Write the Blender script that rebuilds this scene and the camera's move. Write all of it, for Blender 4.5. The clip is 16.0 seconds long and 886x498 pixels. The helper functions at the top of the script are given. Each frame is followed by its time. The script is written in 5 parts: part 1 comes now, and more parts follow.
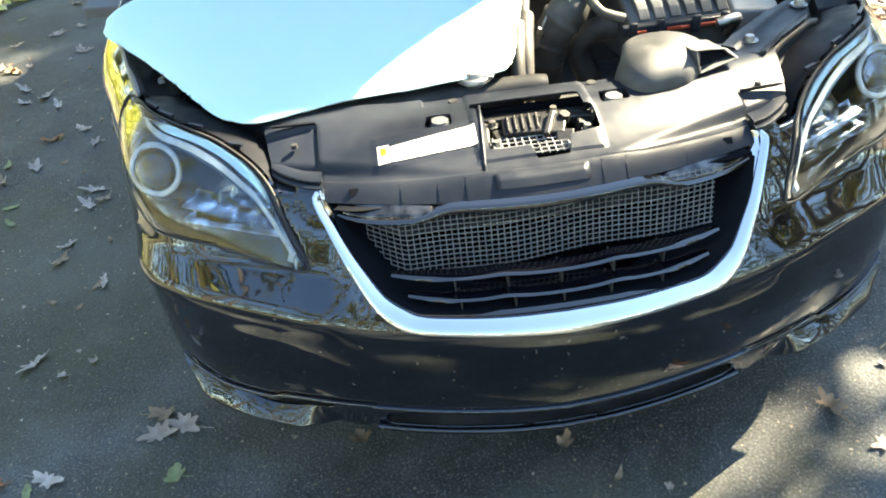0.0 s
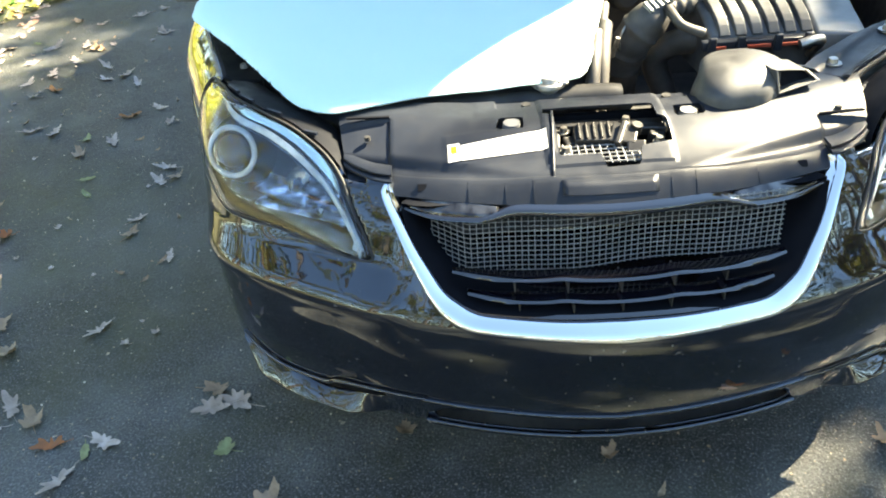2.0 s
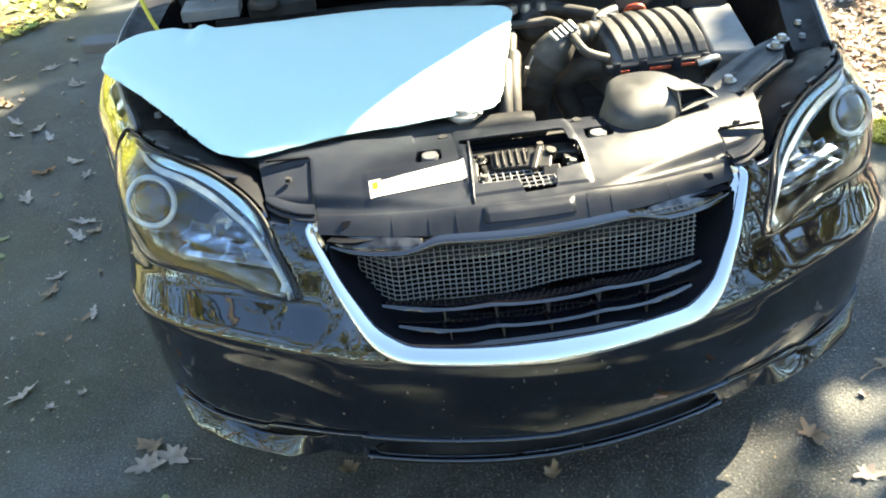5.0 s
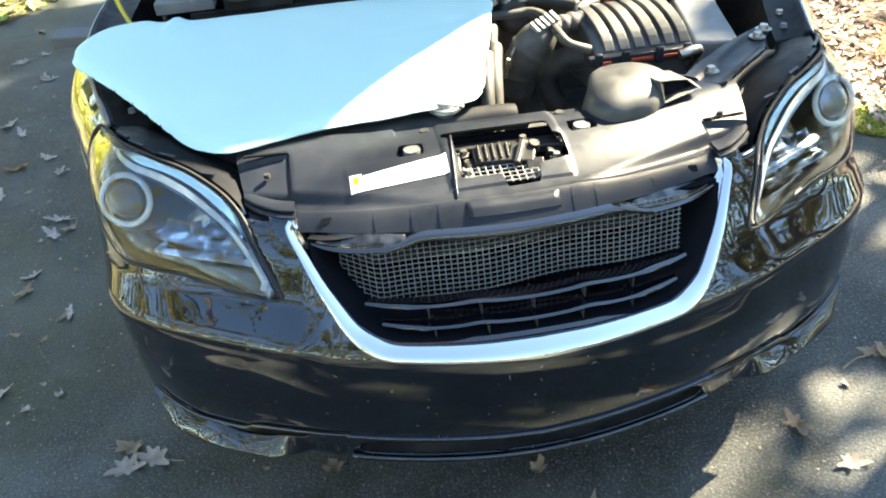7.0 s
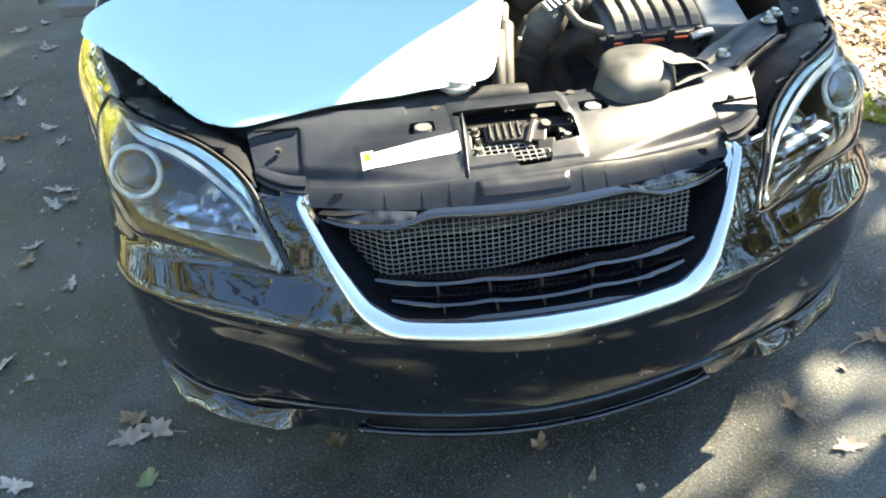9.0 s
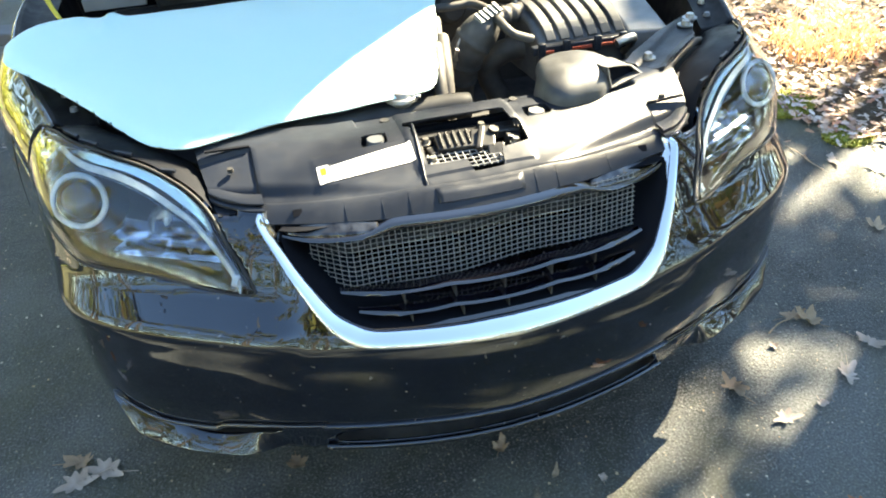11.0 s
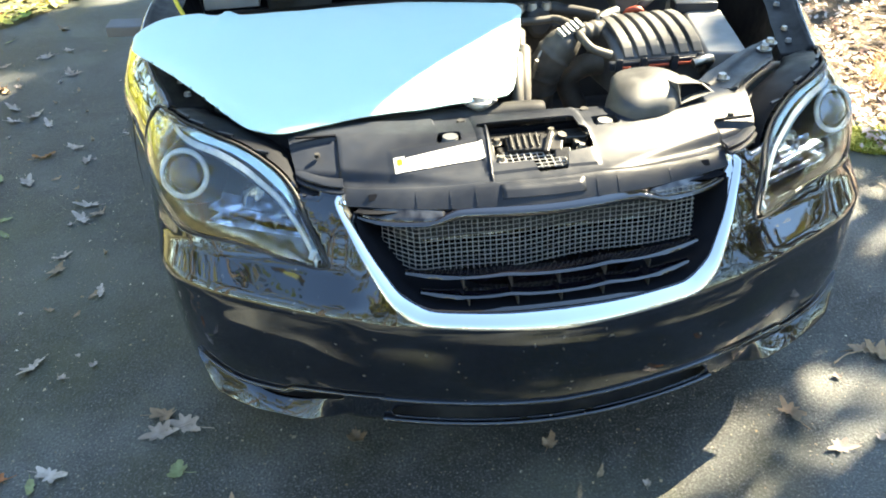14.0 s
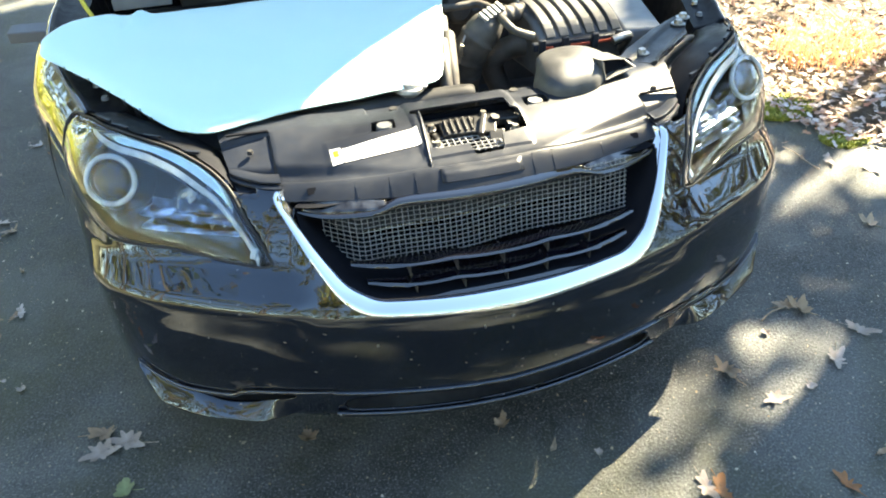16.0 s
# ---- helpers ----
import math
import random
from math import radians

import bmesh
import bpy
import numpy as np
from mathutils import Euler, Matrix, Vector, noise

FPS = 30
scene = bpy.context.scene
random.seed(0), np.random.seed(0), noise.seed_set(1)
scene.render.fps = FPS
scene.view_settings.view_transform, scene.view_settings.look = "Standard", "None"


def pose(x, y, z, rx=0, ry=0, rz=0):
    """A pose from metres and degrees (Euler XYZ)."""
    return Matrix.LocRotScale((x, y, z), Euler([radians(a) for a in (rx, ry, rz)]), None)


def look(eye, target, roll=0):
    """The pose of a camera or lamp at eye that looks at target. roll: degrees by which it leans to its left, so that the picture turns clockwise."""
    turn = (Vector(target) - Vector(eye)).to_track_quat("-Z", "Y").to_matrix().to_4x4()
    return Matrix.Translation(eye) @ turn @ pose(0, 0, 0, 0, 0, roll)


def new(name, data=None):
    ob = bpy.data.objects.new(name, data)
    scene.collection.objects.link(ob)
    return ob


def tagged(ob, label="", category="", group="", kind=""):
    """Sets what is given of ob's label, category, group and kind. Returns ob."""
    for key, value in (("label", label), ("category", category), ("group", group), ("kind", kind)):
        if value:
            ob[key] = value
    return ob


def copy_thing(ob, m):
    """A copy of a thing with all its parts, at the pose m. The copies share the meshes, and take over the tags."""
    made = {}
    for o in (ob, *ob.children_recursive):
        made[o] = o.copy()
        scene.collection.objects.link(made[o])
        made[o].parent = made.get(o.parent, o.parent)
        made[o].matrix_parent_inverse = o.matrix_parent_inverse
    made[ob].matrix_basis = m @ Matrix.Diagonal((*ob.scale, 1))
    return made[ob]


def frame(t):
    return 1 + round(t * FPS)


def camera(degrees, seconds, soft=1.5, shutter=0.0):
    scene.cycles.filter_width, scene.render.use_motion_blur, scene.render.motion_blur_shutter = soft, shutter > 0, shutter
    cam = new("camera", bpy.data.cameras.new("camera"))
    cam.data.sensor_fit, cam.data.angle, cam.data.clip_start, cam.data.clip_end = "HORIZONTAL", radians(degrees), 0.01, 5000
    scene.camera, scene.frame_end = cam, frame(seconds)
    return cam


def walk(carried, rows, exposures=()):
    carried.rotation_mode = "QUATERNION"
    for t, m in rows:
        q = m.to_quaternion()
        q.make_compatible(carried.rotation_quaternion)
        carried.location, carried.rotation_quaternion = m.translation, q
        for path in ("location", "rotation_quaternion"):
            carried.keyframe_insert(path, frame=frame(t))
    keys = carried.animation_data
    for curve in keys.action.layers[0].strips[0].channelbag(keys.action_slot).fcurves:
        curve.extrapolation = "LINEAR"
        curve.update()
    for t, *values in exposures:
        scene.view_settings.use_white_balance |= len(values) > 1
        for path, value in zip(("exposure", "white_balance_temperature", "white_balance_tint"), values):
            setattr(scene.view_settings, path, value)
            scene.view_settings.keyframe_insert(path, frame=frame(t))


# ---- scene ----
cam = camera(59.9, 16.0, soft=1.9)
PATH = [
    (0, (-0.254, -1.113, 1.54), (-0.18, 0.457, 0.302), -6.4),
    (0.5, (-0.272, -1.103, 1.539), (-0.229, 0.457, 0.288), -6.1),
    (1, (-0.285, -1.125, 1.551), (-0.306, 0.432, 0.296), -5.4),
    (1.5, (-0.286, -1.139, 1.554), (-0.369, 0.421, 0.305), -5.0),
    (2, (-0.276, -1.129, 1.549), (-0.333, 0.451, 0.324), -4.8),
    (2.5, (-0.275, -1.12, 1.543), (-0.289, 0.463, 0.321), -4.6),
    (3, (-0.265, -1.135, 1.543), (-0.264, 0.453, 0.327), -5.4),
    (3.5, (-0.264, -1.144, 1.545), (-0.252, 0.449, 0.336), -5.5),
    (4, (-0.269, -1.126, 1.549), (-0.238, 0.479, 0.355), -6.0),
    (4.5, (-0.273, -1.135, 1.546), (-0.198, 0.477, 0.364), -5.8),
    (5, (-0.262, -1.143, 1.557), (-0.142, 0.475, 0.388), -5.3),
    (5.2, (-0.261, -1.144, 1.555), (-0.125, 0.479, 0.393), -5.2),
    (7.3, (-0.263, -1.118, 1.55), (-0.093, 0.472, 0.348), -4.8),
    (7.5, (-0.263, -1.121, 1.551), (-0.094, 0.463, 0.341), -4.4),
    (8, (-0.265, -1.124, 1.546), (-0.1, 0.446, 0.318), -3.9),
    (8.2, (-0.265, -1.123, 1.548), (-0.101, 0.44, 0.312), -3.8),
    (10.3, (-0.4, -1.122, 1.563), (-0.096, 0.435, 0.346), -2.0),
    (10.5, (-0.411, -1.132, 1.564), (-0.063, 0.426, 0.358), -1.6),
    (11, (-0.398, -1.131, 1.553), (0.017, 0.411, 0.35), -2.4),
    (11.5, (-0.396, -1.139, 1.556), (-0.017, 0.405, 0.342), -4.1),
    (12, (-0.357, -1.164, 1.57), (-0.106, 0.421, 0.377), -5.7),
    (12.5, (-0.254, -1.197, 1.572), (-0.077, 0.41, 0.393), -3.9),
    (13, (-0.209, -1.226, 1.578), (-0.148, 0.397, 0.412), -3.2),
    (13.5, (-0.262, -1.245, 1.576), (-0.202, 0.387, 0.423), -1.7),
    (14, (-0.373, -1.26, 1.569), (-0.175, 0.361, 0.414), -2.4),
    (14.5, (-0.436, -1.271, 1.564), (-0.161, 0.335, 0.404), -1.5),
    (15, (-0.439, -1.261, 1.561), (-0.113, 0.332, 0.396), -1.5),
    (15.5, (-0.421, -1.258, 1.562), (-0.054, 0.323, 0.392), -1.9),
    (16, (-0.419, -1.259, 1.559), (-0.025, 0.311, 0.384), -2.6),
]
walk(cam, [(t, look(eye, target, roll)) for t, eye, target, roll in PATH], [(0, 3.53, 9700, 3), (5, 3.42, 9700, 3), (8, 3.45, 9700, 3), (11, 3.48, 9700, 3), (14.5, 3.57, 9700, 3), (16, 3.54, 9700, 3)])

# ---- light: clear autumn sky, low sun from the car's left-hand side (+x), dappled by trees ----
SUN_EL, SUN_AZ = 41.0, 63.0            # azimuth from +y towards +x
world = bpy.data.worlds.new("sky")
scene.world = world
world.use_nodes = True
wn = world.node_tree.nodes
sky = wn.new("ShaderNodeTexSky")
sky.sky_type = "NISHITA"
sky.sun_disc = False
sky.sun_elevation, sky.sun_rotation = radians(SUN_EL), radians(SUN_AZ)
sky.altitude, sky.air_density, sky.dust_density, sky.ozone_density = 1200, 0.7, 0.0, 2.0
deep = wn.new("ShaderNodeHueSaturation")
deep.inputs["Saturation"].default_value = 1.08
world.node_tree.links.new(sky.outputs[0], deep.inputs["Color"])
world.node_tree.links.new(deep.outputs[0], wn["Background"].inputs[0])
wn["Background"].inputs[1].default_value = 0.11
sun = new("sun", bpy.data.lights.new("sun", "SUN"))
sun.data.energy, sun.data.angle, sun.data.color = 5.0, radians(0.55), (1.0, 0.985, 0.955)
SUN_WAY = Vector((math.sin(radians(SUN_AZ)) * math.cos(radians(SUN_EL)), math.cos(radians(SUN_AZ)) * math.cos(radians(SUN_EL)), math.sin(radians(SUN_EL))))
sun.matrix_world = look(SUN_WAY * 30, (0, 0, 0))

# ---- materials ----
def material(name, build):
    m = bpy.data.materials.new(name)
    m.use_nodes = True
    nt = m.node_tree
    build(nt, nt.nodes["Principled BSDF"])
    return m


def put(nt, socket, value):
    if isinstance(value, bpy.types.NodeSocket):
        nt.links.new(value, socket)
    elif isinstance(value, (int, float)):
        socket.default_value = value
    else:
        socket.default_value = (*value, 1) if len(value) == 3 and socket.type == "RGBA" else value


def fractal(nt, scale, detail=4, rough=0.55, kind="ShaderNodeTexNoise", coords="Object", stretch=None):
    tc = nt.nodes.new("ShaderNodeTexCoord")
    n = nt.nodes.new(kind)
    src = tc.outputs[coords]
    if stretch:
        mp = nt.nodes.new("ShaderNodeMapping")
        mp.inputs["Scale"].default_value = stretch
        nt.links.new(src, mp.inputs[0])
        src = mp.outputs[0]
    nt.links.new(src, n.inputs["Vector"])
    n.inputs["Scale"].default_value = scale
    if kind == "ShaderNodeTexNoise":
        n.inputs["Detail"].default_value, n.inputs["Roughness"].default_value = detail, rough
    return n.outputs[0]


def ramp(nt, fac, *stops):
    r = nt.nodes.new("ShaderNodeValToRGB")
    el = r.color_ramp.elements
    while len(el) < len(stops):
        el.new(0.5)
    for e, (p, c) in zip(el, stops):
        e.position = p
        e.color = (*c, 1) if not isinstance(c, (int, float)) else (c, c, c, 1)
    nt.links.new(fac, r.inputs[0])
    return r.outputs[0]


def blend(nt, fac, a, b, how="MIX"):
    n = nt.nodes.new("ShaderNodeMix")
    n.data_type, n.blend_type = "RGBA", how
    put(nt, n.inputs["Factor"], fac)
    put(nt, n.inputs["A"], a)
    put(nt, n.inputs["B"], b)
    return n.outputs["Result"]


def relief(nt, bsdf, height, strength=0.3, distance=0.002):
    b = nt.nodes.new("ShaderNodeBump")
    b.inputs["Strength"].default_value, b.inputs["Distance"].default_value = strength, distance
    nt.links.new(height, b.inputs["Height"])
    nt.links.new(b.outputs[0], bsdf.inputs["Normal"])


def plastic(name, colour, rough, grain=0.25, dust=0.25, dust_colour=(.16, .15, .13), shine=.5):
    def build(nt, p):
        dirt = ramp(nt, fractal(nt, 9, 6), (.42, 0), (.75, dust))
        put(nt, p.inputs["Base Color"], blend(nt, dirt, colour, dust_colour))
        put(nt, p.inputs["Roughness"], ramp(nt, fractal(nt, 30, 3), (.3, max(rough - .08, 0)), (.7, min(rough + .1, 1))))
        p.inputs["Specular IOR Level"].default_value = shine
        relief(nt, p, fractal(nt, 900, 2), grain, .0006)
    return material(name, build)


def paint(nt, p):
    dirt = ramp(nt, fractal(nt, 5, 8, .65), (.5, 0), (.8, .02))
    specks = ramp(nt, fractal(nt, 60, 2, .5), (.70, 0), (.76, .5))
    put(nt, p.inputs["Base Color"], blend(nt, specks, blend(nt, dirt, (.004, .004, .006), (.04, .037, .035)), (.25, .22, .18)))
    put(nt, p.inputs["Roughness"], ramp(nt, fractal(nt, 7, 6), (.35, .03), (.8, .09)))
    p.inputs["Coat Weight"].default_value, p.inputs["Coat Roughness"].default_value, p.inputs["Coat IOR"].default_value = 1, .02, 1.6
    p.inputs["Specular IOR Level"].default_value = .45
    # blue tint puts the sky's colour into the black paint's reflections
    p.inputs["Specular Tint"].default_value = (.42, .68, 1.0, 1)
    wave = nt.nodes.new("ShaderNodeBump")
    wave.inputs["Strength"].default_value, wave.inputs["Distance"].default_value = .16, .004
    nt.links.new(fractal(nt, 9, 3, .45), wave.inputs["Height"])
    nt.links.new(wave.outputs[0], p.inputs["Coat Normal"])


def chrome(nt, p):
    p.inputs["Metallic"].default_value = 1
    put(nt, p.inputs["Base Color"], (.86, .87, .88))
    put(nt, p.inputs["Roughness"], ramp(nt, fractal(nt, 40, 4), (.3, .03), (.8, .12)))


def asphalt(nt, p):
    stones = fractal(nt, 110, 2, .6, "ShaderNodeTexVoronoi")
    fine = fractal(nt, 150, 5, .75)
    mid = fractal(nt, 28, 5, .7)
    big = fractal(nt, 1.7, 7, .62)
    base = ramp(nt, big, (.40, (.010, .011, .0105)), (.5, (.032, .035, .034)), (.60, (.090, .095, .092)))
    base = blend(nt, ramp(nt, mid, (.35, .0), (.7, .55)), base, (.080, .081, .075))
    base = blend(nt, ramp(nt, fine, (.34, .9), (.47, 0)), base, (.014, .015, .016))
    lit = blend(nt, ramp(nt, fine, (.53, 0), (.64, .9)), base, (.24, .245, .235))
    moss = ramp(nt, fractal(nt, .62, 8, .72), (.49, 0), (.64, .6))
    lit = blend(nt, moss, lit, (.062, .066, .028))
    grit = ramp(nt, fractal(nt, 95, 1, .4), (.72, 0), (.75, .7))
    put(nt, p.inputs["Base Color"], blend(nt, grit, lit, (.40, .32, .22)))
    put(nt, p.inputs["Roughness"], ramp(nt, fine, (.3, .45), (.7, .75)))
    mixed = blend(nt, .5, stones, fine)
    relief(nt, p, mixed, .6, .007)


def cloth(nt, p):
    put(nt, p.inputs["Base Color"], blend(nt, ramp(nt, fractal(nt, 4, 5), (.4, 0), (.7, .3)), (.60, .90, .88), (.70, .93, .91)))
    p.inputs["Roughness"].default_value = .95
    p.inputs["Sheen Weight"].default_value = .3
    relief(nt, p, fractal(nt, 420, 2), .25, .001)


def lens_glass(nt, p):
    p.inputs["Transmission Weight"].default_value = 1.0
    p.inputs["IOR"].default_value = 1.5
    put(nt, p.inputs["Base Color"], (.90, .96, 1.0))
    put(nt, p.inputs["Roughness"], ramp(nt, fractal(nt, 6, 5), (.45, .0), (.85, .012)))


def leaf_mat(name, *colours, rough=.7):
    def build(nt, p):
        oi = nt.nodes.new("ShaderNodeObjectInfo")
        c = ramp(nt, oi.outputs["Random"], *[(i / max(len(colours) - 1, 1), c) for i, c in enumerate(colours)])
        veins = ramp(nt, fractal(nt, 40, 5), (.35, .0), (.75, .6))
        put(nt, p.inputs["Base Color"], blend(nt, veins, c, (.11, .075, .045)))
        p.inputs["Roughness"].default_value = rough
        relief(nt, p, fractal(nt, 90, 3), .4, .002)
    return material(name, build)


def island_mat(name, *colours, rough=.7, through_light=0.0):
    def build(nt, p):
        g = nt.nodes.new("ShaderNodeNewGeometry")
        c = ramp(nt, g.outputs["Random Per Island"], *[(i / max(len(colours) - 1, 1), c) for i, c in enumerate(colours)])
        put(nt, p.inputs["Base Color"], c)
        p.inputs["Roughness"].default_value = rough
        if through_light:
            tr = nt.nodes.new("ShaderNodeBsdfTranslucent")
            nt.links.new(c, tr.inputs[0])
            mx = nt.nodes.new("ShaderNodeMixShader")
            mx.inputs[0].default_value = through_light
            nt.links.new(p.outputs[0], mx.inputs[1])
            nt.links.new(tr.outputs[0], mx.inputs[2])
            nt.links.new(mx.outputs[0], nt.nodes["Material Output"].inputs[0])
    return material(name, build)


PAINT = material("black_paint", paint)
CHROME = material("chrome", chrome)
ASPHALT = material("asphalt", asphalt)
CLOTH = material("blue_cloth", cloth)
GLASS = material("lamp_glass", lens_glass)
COVER = plastic("grained_black_plastic", (.013, .016, .023), .40, .3, .3, (.044, .051, .063), shine=.30)
GLOSS = material("gloss_black_plastic", lambda nt, p: (put(nt, p.inputs["Base Color"], (.005, .005, .008)), put(nt, p.inputs["Roughness"], ramp(nt, fractal(nt, 14, 5), (.35, .03), (.8, .12))), put(nt, p.inputs["Coat Weight"], 1.0), put(nt, p.inputs["Coat IOR"], 1.7)))
DULL = plastic("dull_black_plastic", (.014, .014, .015), .62, .3, .3)
RUBBER = plastic("black_rubber", (.034, .032, .030), .6, .3, .9, (.15, .135, .12))
# near-black without shine: shade inside cavities is put into the colour
DARK = plastic("cavity_shade", (.007, .008, .011), .8, .1, .0, shine=.05)

# ---- helpers for meshes ----
def part(name, bm, mat, parent=None, label="", smooth_shade=True):
    me = bpy.data.meshes.new(name)
    bmesh.ops.recalc_face_normals(bm, faces=bm.faces)
    bm.to_mesh(me)
    bm.free()
    for m in (mat if isinstance(mat, (list, tuple)) else [mat]):
        me.materials.append(m)
    if smooth_shade:
        me.shade_smooth()
        me.set_sharp_from_angle(angle=radians(62))
    ob = new(name, me)
    if parent:
        ob.parent = parent
    if label:
        tagged(ob, label)
    return ob


def thing(name, place=(0, 0, 0), **tags):
    ob = new(name)
    ob.location = place
    ob.empty_display_size = .05
    return tagged(ob, **tags)


def soften(ob, width=.003, segments=2, angle=40):
    b = ob.modifiers.new("bevel", "BEVEL")
    b.width, b.segments, b.limit_method, b.angle_limit = width, segments, "ANGLE", radians(angle)
    return ob


def block(bm, size, m=None):
    m = m or Matrix()
    bmesh.ops.create_cube(bm, size=1, matrix=m @ Matrix.Diagonal((*size, 1)))
    return bm


def rod(bm, r1, r2, depth, m, seg=20):
    bmesh.ops.create_cone(bm, cap_ends=True, segments=seg, radius1=r1, radius2=r2, depth=depth, matrix=m)
    return bm


def curve_points(knots, n, closed=False):
    """Points along a smooth line through the knots."""
    k = [Vector(p) for p in knots]
    m = len(k)
    out = []
    spans = m if closed else m - 1
    for i in range(n):
        u = i / (n if closed else n - 1) * spans
        j = min(int(u), spans - 1)
        t = u - j
        def at(q):
            return k[q % m] if closed else k[min(max(q, 0), m - 1)]
        a, b, c, d = at(j - 1), at(j), at(j + 1), at(j + 2)
        out.append(.5 * (2 * b + (c - a) * t + (2 * a - 5 * b + 4 * c - d) * t * t + (3 * b - a - 3 * c + d) * t ** 3))
    return out


def tube(bm, points, radius, seg=12, closed=False, flat=1.0):
    """A round bar along points; radius may be a list; flat squeezes it in z."""
    n = len(points)
    rings = []
    for i, p in enumerate(points):
        a = points[(i - 1) % n] if closed or i else points[i]
        b = points[(i + 1) % n] if closed or i < n - 1 else points[i]
        d = (b - a).normalized()
        side = d.cross(Vector((0, 0, 1)))
        if side.length < 1e-3:
            side = d.cross(Vector((0, 1, 0)))
        side.normalize()
        up = side.cross(d)
        r = radius[i] if isinstance(radius, (list, tuple)) else radius
        rings.append([bm.verts.new(p + side * (r * math.cos(q)) + up * (r * flat * math.sin(q))) for q in [2 * math.pi * j / seg for j in range(seg)]])
    for i in range(n if closed else n - 1):
        A, B = rings[i], rings[(i + 1) % n]
        for j in range(seg):
            bm.faces.new((A[j], A[(j + 1) % seg], B[(j + 1) % seg], B[j]))
    if not closed:
        bm.faces.new(rings[0])
        bm.faces.new(rings[-1][::-1])
    return bm


def inside(poly, x, y):
    hit = False
    for (x1, y1), (x2, y2) in zip(poly, poly[1:] + poly[:1]):
        if (y1 > y) != (y2 > y) and x < x1 + (y - y1) * (x2 - x1) / (y2 - y1):
            hit = not hit
    return hit


def nearest_on(poly, x, y):
    best = None
    for (x1, y1), (x2, y2) in zip(poly, poly[1:] + poly[:1]):
        dx, dy = x2 - x1, y2 - y1
        t = max(0, min(1, ((x - x1) * dx + (y - y1) * dy) / max(dx * dx + dy * dy, 1e-12)))
        q = (x1 + t * dx, y1 + t * dy)
        d = math.hypot(q[0] - x, q[1] - y)
        if best is None or d < best[0]:
            best = (d, q)
    return best

# ---- ground ----
bm = bmesh.new()
bmesh.ops.create_grid(bm, x_segments=120, y_segments=120, size=60)
ground = tagged(part("ground", bm, ASPHALT), "worn dark asphalt driveway with grit and moss", "driveway", kind="structure")

# ---- the car's skin: a plan line swept over the height ----
PLAN = [(0, -.16), (.1, -.156), (.2, -.143), (.3, -.122), (.4, -.092), (.48, -.06), (.56, -.02), (.64, .022), (.72, .07), (.785, .128), (.826, .20), (.857, .30), (.887, .42), (.929, .55), (.985, .74), (.995, 1.05), (.985, 1.5)]
SETB = [(.18, .05), (.24, .036), (.30, .022), (.36, .008), (.42, .0), (.51, .0), (.555, .006), (.58, .014), (.62, .038), (.66, .063), (.72, .10), (.78, .148), (.83, .195), (.88, .26), (.92, .34)]
SIDE = [(.18, .03), (.26, .014), (.36, .013), (.46, .011), (.56, .009), (.66, .012), (.72, .02), (.76, .030), (.80, .054), (.83, .083), (.86, .113), (.92, .18)]


def column(pairs, i):
    return np.array([p[i] for p in pairs], float)


def along(xs, ys, x):
    """A smooth value between knots."""
    x = min(max(x, xs[0]), xs[-1])
    i = min(max(int(np.searchsorted(xs, x)) - 1, 0), len(xs) - 2)
    def m(j):
        a, b = max(j - 1, 0), min(j + 1, len(xs) - 1)
        return (ys[b] - ys[a]) / (xs[b] - xs[a])
    h = xs[i + 1] - xs[i]
    t = (x - xs[i]) / h
    return (2 * t ** 3 - 3 * t * t + 1) * ys[i] + (t ** 3 - 2 * t * t + t) * h * m(i) + (-2 * t ** 3 + 3 * t * t) * ys[i + 1] + (t ** 3 - t * t) * h * m(i + 1)


PX, PY = column(PLAN, 0), column(PLAN, 1)
PS = np.concatenate([[0], np.cumsum(np.hypot(np.diff(PX), np.diff(PY)))])
SZ, SD, EZ, ED = column(SETB, 0), column(SETB, 1), column(SIDE, 0), column(SIDE, 1)


def shoulder(a, z):
    """The facet under the headlight: a crease stands proud at its lower edge, and it leans back from there to the lamp."""
    k = smooth((a - .385) / .06) * (1 - smooth((a - .90) / .14))
    low = .592 + .012 * (1 - smooth((a - .38) / .08))
    if z < low:
        return k * .012 * math.exp(-((low - z) / .035) ** 2)
    return k * ((.012 - .40 * (z - low)) if z < .650 else (.012 - .40 * (.650 - low)) * (1 - smooth((z - .650) / .15)))


def smooth(v):
    v = min(max(v, 0), 1)
    return v * v * (3 - 2 * v)


def skin(s, z, out=0.0):
    """The body's surface at s metres along its plan line and height z; out: metres proud of it, towards the front and side."""
    a, sg = abs(s), (-1 if s < 0 else 1)
    x, y, d, e = along(PS, PX, a), along(PS, PY, a), along(SZ, SD, z), along(EZ, ED, z)
    w = min(max((a - .55) / .7, 0), 1)
    w = w * w * (3 - 2 * w)
    g = .30 * min(a / .45, 1) * (1 - w)
    q = min(max((a - 1.05) / .7, 0), 1)
    rise = .07 * q * q * (3 - 2 * q) * max(z - .55, 0) / .33
    n = min(a / 1.1, 1)
    out += shoulder(a, z)
    return Vector((sg * (x - g * d - w * e + out * n), y + (1 - .85 * w) * d - out * (1 - .8 * n), z + rise))


